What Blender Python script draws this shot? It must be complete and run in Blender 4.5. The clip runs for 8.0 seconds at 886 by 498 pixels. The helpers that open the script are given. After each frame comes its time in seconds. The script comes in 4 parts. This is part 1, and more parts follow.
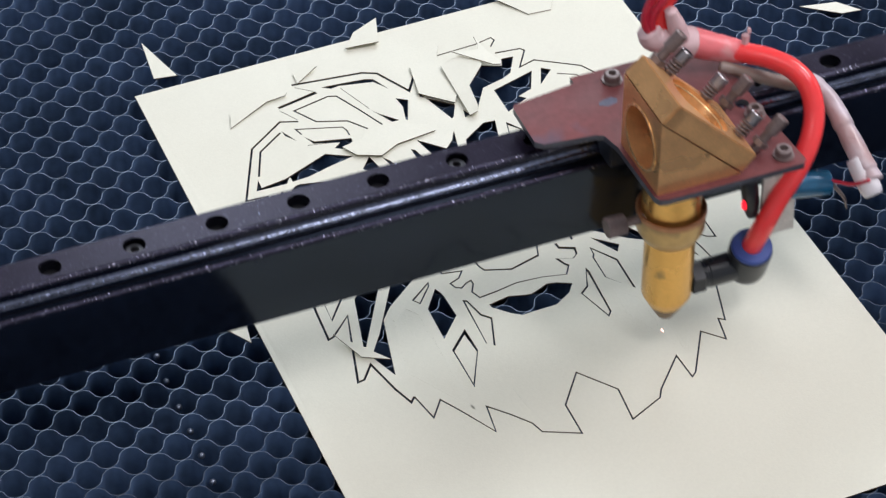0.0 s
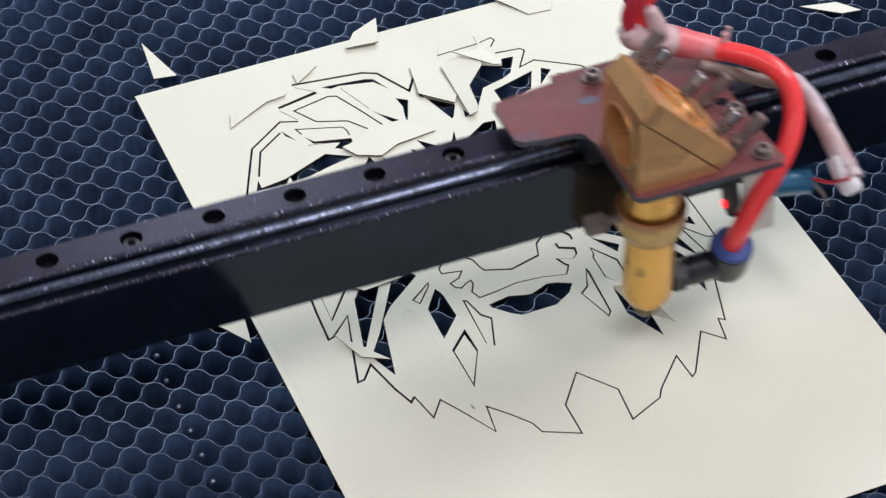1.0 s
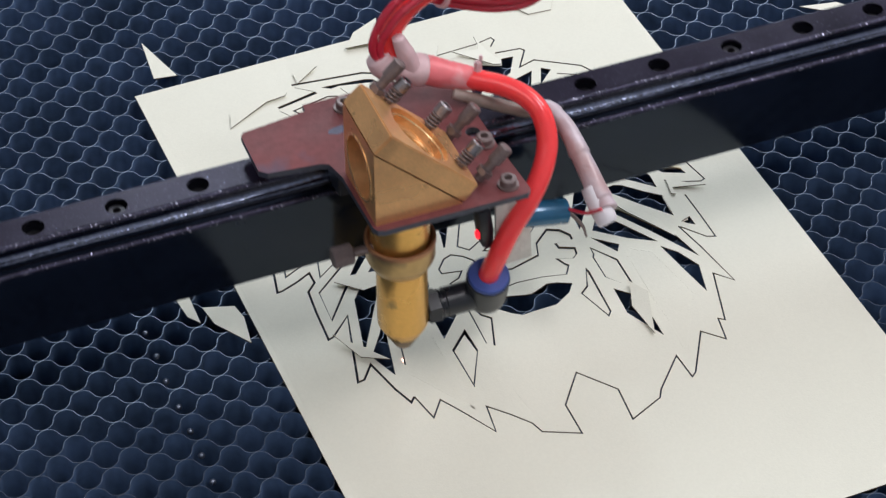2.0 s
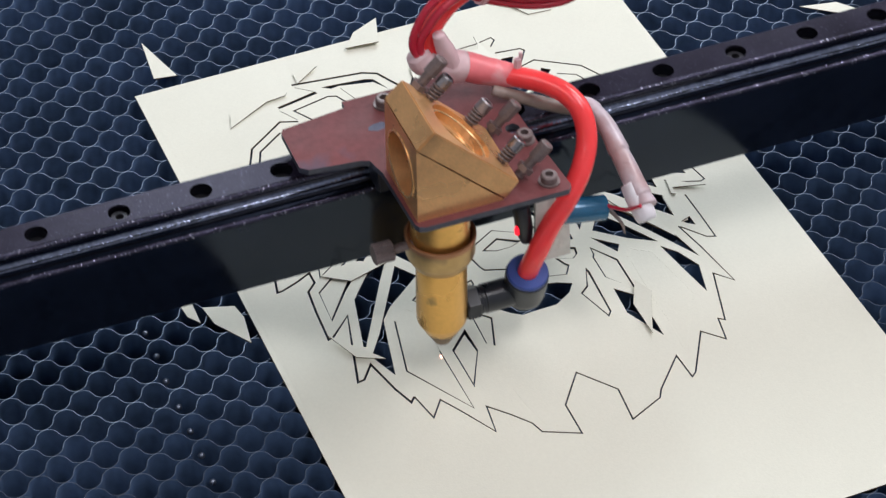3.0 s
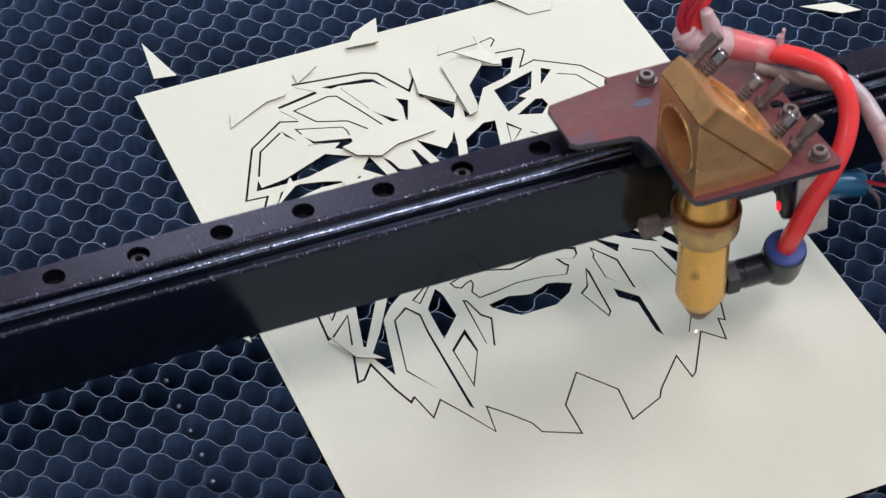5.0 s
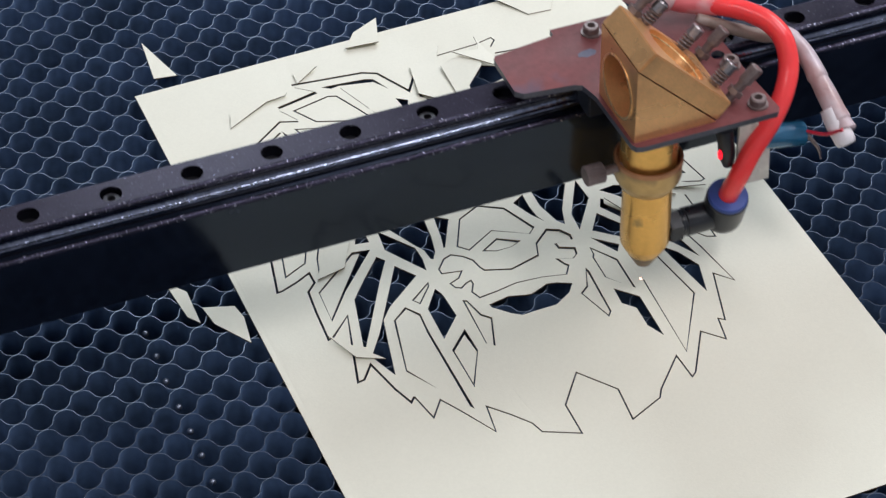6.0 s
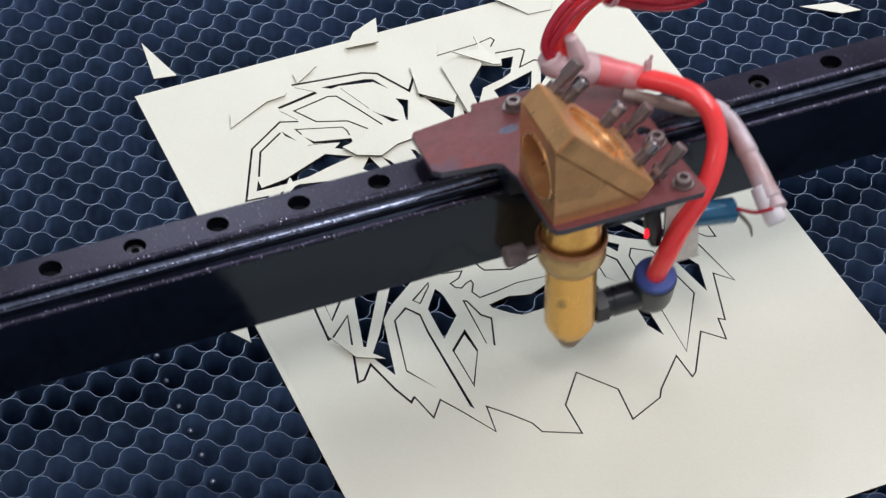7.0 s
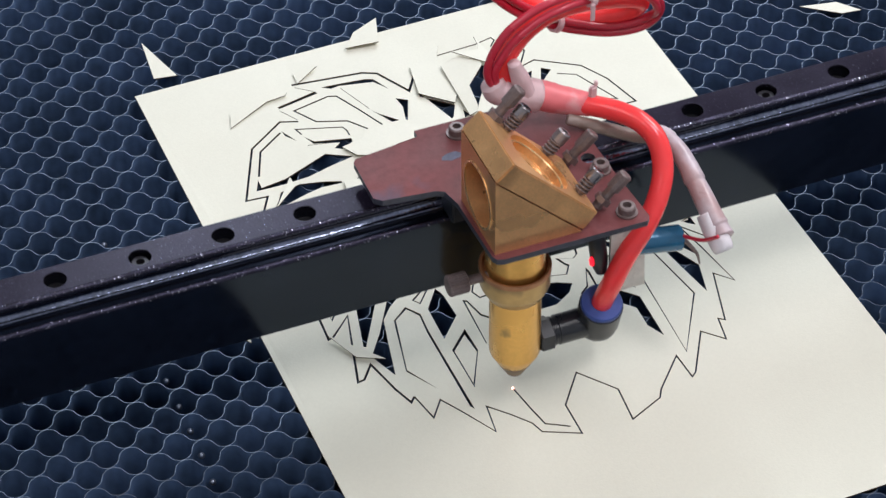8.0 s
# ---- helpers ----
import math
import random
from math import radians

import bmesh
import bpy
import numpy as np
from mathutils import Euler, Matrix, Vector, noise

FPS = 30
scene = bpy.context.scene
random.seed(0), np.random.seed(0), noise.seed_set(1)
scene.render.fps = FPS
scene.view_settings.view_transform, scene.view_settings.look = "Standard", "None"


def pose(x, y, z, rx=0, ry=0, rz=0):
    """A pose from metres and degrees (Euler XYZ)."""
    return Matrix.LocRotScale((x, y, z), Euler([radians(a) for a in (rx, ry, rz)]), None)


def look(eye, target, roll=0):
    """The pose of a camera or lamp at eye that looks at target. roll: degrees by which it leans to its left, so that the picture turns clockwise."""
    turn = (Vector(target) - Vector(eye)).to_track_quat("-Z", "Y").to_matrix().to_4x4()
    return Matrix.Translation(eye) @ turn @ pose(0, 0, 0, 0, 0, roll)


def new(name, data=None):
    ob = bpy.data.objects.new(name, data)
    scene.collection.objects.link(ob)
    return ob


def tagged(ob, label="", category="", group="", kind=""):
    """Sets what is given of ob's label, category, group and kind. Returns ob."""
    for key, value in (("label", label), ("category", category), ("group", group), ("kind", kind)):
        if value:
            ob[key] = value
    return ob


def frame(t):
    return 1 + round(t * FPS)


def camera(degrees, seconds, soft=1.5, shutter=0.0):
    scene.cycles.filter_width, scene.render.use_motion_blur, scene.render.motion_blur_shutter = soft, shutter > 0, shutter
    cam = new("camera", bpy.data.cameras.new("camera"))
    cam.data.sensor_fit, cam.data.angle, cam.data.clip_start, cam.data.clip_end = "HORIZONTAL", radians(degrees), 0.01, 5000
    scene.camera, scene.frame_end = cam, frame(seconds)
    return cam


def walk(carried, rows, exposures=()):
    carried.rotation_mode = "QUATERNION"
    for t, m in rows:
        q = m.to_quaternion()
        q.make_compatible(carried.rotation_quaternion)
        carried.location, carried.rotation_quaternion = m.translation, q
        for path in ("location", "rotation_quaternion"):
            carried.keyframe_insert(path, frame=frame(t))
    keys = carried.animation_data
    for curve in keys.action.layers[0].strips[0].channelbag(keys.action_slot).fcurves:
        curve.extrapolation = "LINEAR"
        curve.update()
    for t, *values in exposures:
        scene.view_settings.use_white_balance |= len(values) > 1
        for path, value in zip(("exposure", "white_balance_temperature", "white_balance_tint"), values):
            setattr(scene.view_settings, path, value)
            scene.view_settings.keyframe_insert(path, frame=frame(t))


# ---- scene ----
from mathutils.geometry import delaunay_2d_cdt

# ---- camera ----
MM = 0.001
CAM = camera(19.367, 8.0, soft=1.4, shutter=0.5)
EYE = Vector((-92.115, -540.606, 569.454)) * MM
AIM = EYE + Vector((0.266965, 0.686763, -0.676082))
walk(CAM, [(0.0, look(EYE, AIM, -0.587)), (8.0, look(EYE, AIM, -0.587))],
     exposures=[(0.0, -0.06), (0.5, -0.10), (1.0, -0.05), (1.5, -0.19), (2.3, -0.14), (3.0, -0.08), (3.5, -0.19), (4.5, -0.15), (6.0, -0.14), (6.5, -0.17), (7.0, -0.10), (8.0, -0.02)])

# ---- light ----
scene.view_settings.exposure = 0.0
world = bpy.data.worlds.new("workshop_sky")
scene.world = world
world.use_nodes = True
sky = world.node_tree.nodes.new("ShaderNodeTexSky")
sky.sky_type, sky.sun_disc = "NISHITA", False
sky.sun_elevation, sky.sun_rotation = radians(40), radians(25)
world.node_tree.links.new(sky.outputs[0], world.node_tree.nodes["Background"].inputs["Color"])
world.node_tree.nodes["Background"].inputs["Strength"].default_value = 0.12


def area(name, eye, target, sx, sy, power, colour):
    lamp = bpy.data.lights.new(name, "AREA")
    lamp.shape, lamp.size, lamp.size_y, lamp.energy, lamp.color = "RECTANGLE", sx, sy, power, colour
    ob = new(name, lamp)
    ob.matrix_world = look(Vector(eye), Vector(target))
    return ob


area("window_and_fill_light", (0.52, 1.79, 1.68), (0.15, 0.06, 0.2), 0.36, 0.70, 13, (0.80, 0.91, 1.0))
# fill light added to brighten the far right of the bed
area("window_and_fill_light", (1.12, 1.79, 0.90), (0.3, 0.3, 0.0), 0.50, 0.70, 17, (0.80, 0.91, 1.0))
# unseen main light from the right, its ceiling panel assumed
area("ceiling_and_fill_light", (2.05, 0.25, 2.16), (2.05, 0.25, 0), 1.0, 1.2, 50, (0.98, 0.955, 1.0))
# added fill from the left front, lifts the shade beside the gantry
area("ceiling_and_fill_light", (-0.85, -0.70, 2.16), (-0.85, -0.70, 0), 1.0, 1.2, 14, (0.98, 0.955, 1.0))
area("ceiling_and_fill_light", (0.71, -0.80, 2.16), (0.71, -0.80, 0), 0.3, 0.8, 17, (0.985, 0.96, 1.0))


# ---- materials ----
def mat(name, colour, rough=0.5, metal=0.0, vary=0.15, scale=400.0, bump=0.0, bump_scale=900.0, spots=None, coat=0.0,
        emit=None, ior=1.5, rough_vary=0.1, big=60.0, alpha_glass=0.0, bump_detail=4.0, flecks=0.0, tint=None):
    m = bpy.data.materials.new(name)
    m.use_nodes = True
    nt = m.node_tree
    b = nt.nodes["Principled BSDF"]
    b.inputs["Roughness"].default_value = rough
    b.inputs["Metallic"].default_value = metal
    b.inputs["IOR"].default_value = ior
    b.inputs["Coat Weight"].default_value = coat
    b.inputs["Coat Roughness"].default_value = 0.12
    b.inputs["Transmission Weight"].default_value = alpha_glass
    geo = nt.nodes.new("ShaderNodeTexCoord")
    fine = nt.nodes.new("ShaderNodeTexNoise")
    fine.inputs["Scale"].default_value, fine.inputs["Detail"].default_value = scale, 5
    wide = nt.nodes.new("ShaderNodeTexNoise")
    wide.inputs["Scale"].default_value, wide.inputs["Detail"].default_value = big, 3
    for n in (fine, wide):
        nt.links.new(geo.outputs["Object"], n.inputs["Vector"])
    add = nt.nodes.new("ShaderNodeMath")
    add.operation = "ADD"
    nt.links.new(fine.outputs["Fac"], add.inputs[0])
    nt.links.new(wide.outputs["Fac"], add.inputs[1])
    ramp = nt.nodes.new("ShaderNodeMapRange")
    ramp.inputs["From Min"].default_value, ramp.inputs["From Max"].default_value = 0.6, 1.4
    ramp.inputs["To Min"].default_value, ramp.inputs["To Max"].default_value = 1 - vary, 1 + vary
    nt.links.new(add.outputs[0], ramp.inputs["Value"])
    mul = nt.nodes.new("ShaderNodeVectorMath")
    mul.operation = "SCALE"
    mul.inputs[0].default_value = colour
    nt.links.new(ramp.outputs[0], mul.inputs["Scale"])
    last = mul.outputs[0]
    if spots:
        # a second colour for wear, dirt and painted sparkle: (colour, scale, threshold, amount)
        c2, sc, thr, amount = spots
        pn = nt.nodes.new("ShaderNodeTexNoise")
        pn.inputs["Scale"].default_value, pn.inputs["Detail"].default_value = sc, 6
        nt.links.new(geo.outputs["Object"], pn.inputs["Vector"])
        pr = nt.nodes.new("ShaderNodeMapRange")
        pr.inputs["From Min"].default_value, pr.inputs["From Max"].default_value = thr, thr + 0.12
        pr.inputs["To Max"].default_value = amount
        nt.links.new(pn.outputs["Fac"], pr.inputs["Value"])
        mix = nt.nodes.new("ShaderNodeMix")
        mix.data_type = "RGBA"
        nt.links.new(pr.outputs[0], mix.inputs["Factor"])
        nt.links.new(last, mix.inputs["A"])
        mix.inputs["B"].default_value = (*c2, 1)
        last = mix.outputs["Result"]
        if flecks:
            # the pale specks turn metallic, to imitate sparkle on the rail top
            fm = nt.nodes.new("ShaderNodeMath")
            fm.operation = "MULTIPLY"
            fm.inputs[1].default_value = flecks
            nt.links.new(pr.outputs[0], fm.inputs[0])
            nt.links.new(fm.outputs[0], b.inputs["Metallic"])
    nt.links.new(last, b.inputs["Base Color"])
    rr = nt.nodes.new("ShaderNodeMapRange")
    rr.inputs["From Min"].default_value, rr.inputs["From Max"].default_value = 0.3, 0.7
    rr.inputs["To Min"].default_value, rr.inputs["To Max"].default_value = max(0.02, rough - rough_vary), min(1, rough + rough_vary)
    nt.links.new(wide.outputs["Fac"], rr.inputs["Value"])
    nt.links.new(rr.outputs[0], b.inputs["Roughness"])
    if bump:
        bn = nt.nodes.new("ShaderNodeTexNoise")
        bn.inputs["Scale"].default_value, bn.inputs["Detail"].default_value = bump_scale, bump_detail
        nt.links.new(geo.outputs["Object"], bn.inputs["Vector"])
        bp = nt.nodes.new("ShaderNodeBump")
        bp.inputs["Strength"].default_value, bp.inputs["Distance"].default_value = bump, 0.0004
        nt.links.new(bn.outputs["Fac"], bp.inputs["Height"])
        nt.links.new(bp.outputs[0], b.inputs["Normal"])
    if tint:
        b.inputs["Specular Tint"].default_value = (*tint, 1)
    if emit:
        b.inputs["Emission Color"].default_value = (*emit[0], 1)
        b.inputs["Emission Strength"].default_value = emit[1]
    return m


M_CARD = mat("cream_card", (0.70, 0.685, 0.58), 0.62, vary=0.035, scale=900, big=10, bump=0.12, bump_scale=1500)
# the sheet is faintly cockled
_nt = M_CARD.node_tree
_fine = [n for n in _nt.nodes if n.bl_idname == "ShaderNodeBump"][0]
_wave = _nt.nodes.new("ShaderNodeTexNoise")
_wave.inputs["Scale"].default_value, _wave.inputs["Detail"].default_value = 16.0, 2.0
_cockle = _nt.nodes.new("ShaderNodeBump")
_cockle.inputs["Strength"].default_value, _cockle.inputs["Distance"].default_value = 0.5, 0.006
_tc = [n for n in _nt.nodes if n.bl_idname == "ShaderNodeTexCoord"][0]
_nt.links.new(_tc.outputs["Object"], _wave.inputs["Vector"])
_nt.links.new(_wave.outputs["Fac"], _cockle.inputs["Height"])
_nt.links.new(_cockle.outputs[0], _fine.inputs["Normal"])
M_CARD_EDGE = mat("scorched_card_edge", (0.10, 0.065, 0.03), 0.8, vary=0.5, scale=700)
M_CARD_WARM = mat("yellowed_card", (0.76, 0.69, 0.50), 0.6, vary=0.08, scale=300, big=40)
M_CARD_BROWN = mat("toasted_card", (0.66, 0.52, 0.27), 0.6, vary=0.2, scale=500)
M_HONEY = mat("sooty_aluminium", (0.082, 0.138, 0.246), 0.48, 0.25, vary=0.5, scale=160, big=25, bump=0.15, bump_scale=600,
              spots=((0.03, 0.02, 0.018), 18, 0.64, 0.8))
M_RIM = mat("lighter_aluminium_rim", (0.125, 0.150, 0.20), 0.42, 0.6, vary=0.5, scale=120, big=30, spots=((0.06, 0.045, 0.045), 18, 0.62, 0.85))
M_BURR = mat("bright_burr_metal", (0.24, 0.27, 0.34), 0.36, 0.8, vary=0.4, scale=900)
M_TRAY = mat("dark_tray", (0.02, 0.03, 0.05), 0.6, vary=0.3)
M_BEAM = mat("black_gloss_paint", (0.005, 0.007, 0.0135), 0.12, ior=1.45, tint=(0.62, 0.79, 1.0), vary=0.4, rough_vary=0.03, bump=0.02, bump_scale=300)
# its pale flecks are sparkle put into the colour
M_RAIL = mat("blackened_rail_steel", (0.016, 0.013, 0.024), 0.13, 0.0, ior=1.15, vary=0.4, scale=1800, rough_vary=0.05, bump=0.12, bump_scale=2300, bump_detail=2.0,
             spots=((0.30, 0.30, 0.40), 1900, 0.665, 1.0), flecks=1.0, tint=(0.72, 0.66, 1.0))
M_RAIL_SIDE = mat("oiled_rail_side", (0.035, 0.038, 0.058), 0.12, 0.9, vary=0.3, scale=1500, bump=0.10, bump_scale=700)
# brighter metal with pale specks paints the glint line along the groove
M_GLINT = mat("rail_groove_glint", (0.17, 0.19, 0.27), 0.08, 0.95, vary=0.4, big=200, bump=0.35, bump_scale=800, bump_detail=2.0, spots=((0.5, 0.53, 0.62), 1300, 0.60, 1.0))
# pale specks in the colour paint the sparkle along the black edges
M_EDGE_SPARKLE = mat("black_edge_sparkle", (0.035, 0.033, 0.055), 0.14, 0.9, vary=0.5, bump=0.6, bump_scale=1500, spots=((0.6, 0.6, 0.7), 1300, 0.60, 1.0))
M_SUNK = mat("dark_sunk_screw", (0.03, 0.028, 0.034), 0.4, 0.6, vary=0.3)
M_HOLE = mat("bore_shade", (0.006, 0.006, 0.008), 0.5)
M_BOLT = mat("dark_bolt_steel", (0.20, 0.155, 0.15), 0.45, 0.5, vary=0.3, scale=1200, bump=0.1)
M_STEEL = mat("bright_screw_steel", (0.36, 0.33, 0.34), 0.28, 0.95, vary=0.25, scale=1200)
M_PLATE = mat("red_brown_painted_plate", (0.17, 0.052, 0.054), 0.6, 0.0, ior=1.3, vary=0.25, scale=500, rough_vary=0.12, bump=0.1,
              spots=((0.07, 0.085, 0.13), 45, 0.61, 0.7), big=40)
M_SMEAR = mat("faded_blue_smear", (0.085, 0.085, 0.135), 0.6, vary=0.5, scale=500, big=180)
M_PLATE_EDGE = mat("grey_plate_edge", (0.075, 0.08, 0.105), 0.4, 0.3, vary=0.3, scale=800)
M_GOLD = mat("gold_anodised_aluminium", (0.82, 0.465, 0.21), 0.33, 0.66, vary=0.16, scale=1500, big=90, rough_vary=0.1, bump=0.08, bump_scale=2500,
             spots=((0.50, 0.265, 0.13), 70, 0.54, 0.4))
# paler gold for the rims, a bright edge highlight put into the colour
M_GOLD_HIGHLIGHT = mat("gold_rim_highlight", (0.95, 0.68, 0.36), 0.25, 0.7, vary=0.2, scale=900)
M_BRASS = mat("worn_brass", (0.78, 0.45, 0.13), 0.30, 0.82, vary=0.10, scale=700, spots=((0.25, 0.18, 0.09), 120, 0.63, 0.7), bump=0.05)
M_COLLAR = mat("stained_brass", (0.52, 0.35, 0.15), 0.38, 0.7, vary=0.2, scale=300, big=70, spots=((0.20, 0.15, 0.09), 75, 0.55, 0.8), bump=0.06)
M_TIP = mat("scorched_brass_tip", (0.22, 0.15, 0.09), 0.5, 0.7, vary=0.35, scale=500)
M_COPPER = mat("copper_ring", (0.42, 0.2, 0.10), 0.36, 0.6, vary=0.15)
M_MIRROR = mat("mirror_back", (0.52, 0.33, 0.15), 0.2, 0.9, vary=0.15)
M_RED = mat("red_air_hose", (1.0, 0.06, 0.065), 0.22, vary=0.03, spots=((1.0, 0.6, 0.6), 480, 0.72, 0.8), ior=1.4, coat=0.3, big=30)
_hose = M_RED.node_tree.nodes["Principled BSDF"]
_hose.inputs["Subsurface Weight"].default_value = 0.2
_hose.inputs["Subsurface Radius"].default_value = (1.0, 0.12, 0.1)
_hose.inputs["Subsurface Scale"].default_value = 0.010
M_WIRE = mat("red_cable", (0.52, 0.018, 0.045), 0.32, vary=0.08, coat=0.3)
M_FITTING = mat("black_fitting_plastic", (0.014, 0.017, 0.024), 0.35, vary=0.3)
M_BLUE = mat("blue_release_collar", (0.035, 0.075, 0.30), 0.4, vary=0.15)
M_TAPE = mat("frosted_tape", (0.86, 0.20, 0.22), 0.38, vary=0.08, scale=300, bump=0.2, bump_scale=500, spots=((0.80, 0.50, 0.51), 90, 0.54, 0.6))
M_FROST = mat("pale_frosted_tape", (0.74, 0.52, 0.54), 0.4, vary=0.12, scale=300, bump=0.3, bump_scale=500)
M_TAPE_GREY = mat("grey_white_tape", (0.52, 0.44, 0.48), 0.33, vary=0.25, scale=260, big=80, bump=0.4, bump_scale=400, spots=((0.42, 0.26, 0.25), 60, 0.50, 0.8))
M_TAPE_OLD = mat("browned_tape", (0.27, 0.20, 0.17), 0.42, vary=0.35, scale=260, big=80, bump=0.4, bump_scale=400, spots=((0.45, 0.38, 0.36), 70, 0.55, 0.7))
M_FLAP = mat("white_tape_end", (0.72, 0.68, 0.71), 0.35, vary=0.12, scale=260, big=80, bump=0.3, bump_scale=400)
M_TEAL = mat("blue_diode_housing", (0.012, 0.11, 0.22), 0.22, 0.2, vary=0.2, coat=0.4)
M_BRACKET = mat("dirty_white_bracket", (0.62, 0.60, 0.55), 0.5, vary=0.2, scale=300, spots=((0.25, 0.23, 0.2), 120, 0.57, 0.6))
M_GLOW = mat("red_pointer_light", (0.7, 0.01, 0.02), 0.4, emit=((1.0, 0.01, 0.03), 1.6))
M_SPARK = mat("laser_spark", (1, 0.7, 0.6), 0.5, emit=((1.0, 0.5, 0.4), 6.0))
M_WALL = mat("workshop_wall_paint", (0.52, 0.53, 0.54), 0.8, vary=0.06, scale=30, big=2)
M_FLOOR = mat("workshop_concrete", (0.22, 0.22, 0.21), 0.7, vary=0.2, scale=20, big=3)


# ---- mesh helpers (all lengths in millimetres) ----
def mesh(name, bm, material, smooth=False):
    bmesh.ops.recalc_face_normals(bm, faces=bm.faces)
    bmesh.ops.scale(bm, vec=(MM, MM, MM), verts=bm.verts)
    me = bpy.data.meshes.new(name)
    bm.to_mesh(me)
    bm.free()
    for m in material if isinstance(material, (list, tuple)) else [material]:
        me.materials.append(m)
    me.shade_smooth()
    if not smooth:
        me.set_sharp_from_angle(angle=radians(32))
    return me


def part(name, bm, material, parent, label="", smooth=False):
    ob = new(name, mesh(name, bm, material, smooth))
    ob.parent = parent
    return tagged(ob, label)


def thing(name, bm, material, label, category, group="", kind="", smooth=False):
    return tagged(new(name, mesh(name, bm, material, smooth)), label, category, group, kind)


def box(x0, x1, y0, y1, z0, z1, bevel=0.0):
    bm = bmesh.new()
    bmesh.ops.create_cube(bm, size=1)
    for v in bm.verts:
        v.co = Vector(((x0 + x1) / 2 + v.co.x * (x1 - x0), (y0 + y1) / 2 + v.co.y * (y1 - y0), (z0 + z1) / 2 + v.co.z * (z1 - z0)))
    if bevel:
        bmesh.ops.bevel(bm, geom=bm.edges, offset=bevel, segments=2, affect="EDGES")
    return bm


def lathe(profile, seg=40, axis=None, origin=(0, 0, 0), bm=None):
    """A turned solid: profile of (radius, height) from bottom to top, about axis through origin."""
    bm = bm or bmesh.new()
    q = Vector((0, 0, 1)).rotation_difference(Vector(axis or (0, 0, 1)))
    rings = []
    for r, h in profile:
        rings.append([bm.verts.new(q @ Vector((r * math.cos(a), r * math.sin(a), h)) + Vector(origin))
                      for a in (2 * math.pi * i / seg for i in range(seg))])
    for lo, hi in zip(rings, rings[1:]):
        for i in range(seg):
            bm.faces.new((lo[i], lo[(i + 1) % seg], hi[(i + 1) % seg], hi[i]))
    if profile[0] == profile[-1]:
        pass
    elif profile[0][0] > 0.01:
        bm.faces.new(rings[0][::-1])
    if profile[-1][0] > 0.01 and profile[0] != profile[-1]:
        bm.faces.new(rings[-1])
    bmesh.ops.remove_doubles(bm, verts=bm.verts, dist=0.002)
    return bm


def glide(points, steps=10):
    """A smooth line through the points."""
    pts = [Vector(q) for q in points]
    pts = [2 * pts[0] - pts[1], *pts, 2 * pts[-1] - pts[-2]]
    line = []
    for a, b, c, d in zip(pts, pts[1:], pts[2:], pts[3:]):
        for i in range(steps):
            t = i / steps
            line.append(0.5 * (2 * b + (c - a) * t + (2 * a - 5 * b + 4 * c - d) * t * t + (3 * b - a - 3 * c + d) * t ** 3))
    return line + [pts[-2]]


def tube(line, radius, seg=16, bm=None, wobble=0.0):
    bm = bm or bmesh.new()
    up, rings = Vector((0.3, 0.2, 0.93)), []
    for i, c in enumerate(line):
        d = (line[min(i + 1, len(line) - 1)] - line[max(i - 1, 0)]).normalized()
        u = (up - d * up.dot(d)).normalized()
        w, up = d.cross(u), u
        r = radius(i / (len(line) - 1)) if callable(radius) else radius
        ring = []
        for k in range(seg):
            a = 2 * math.pi * k / seg
            rr = r * (1 + wobble * noise.noise(Vector((c.x * 0.13, c.y * 0.13 + k * 0.6, c.z * 0.13))))
            ring.append(bm.verts.new(c + u * rr * math.cos(a) + w * rr * math.sin(a)))
        rings.append(ring)
    for lo, hi in zip(rings, rings[1:]):
        for k in range(seg):
            bm.faces.new((lo[k], lo[(k + 1) % seg], hi[(k + 1) % seg], hi[k]))
    bm.faces.new(rings[0][::-1])
    bm.faces.new(rings[-1])
    return bm


def inside(q, loop):
    hit = False
    for (x0, y0), (x1, y1) in zip(loop, loop[1:] + loop[:1]):
        if (y0 > q[1]) != (y1 > q[1]) and q[0] < x0 + (q[1] - y0) * (x1 - x0) / (y1 - y0):
            hit = not hit
    return hit


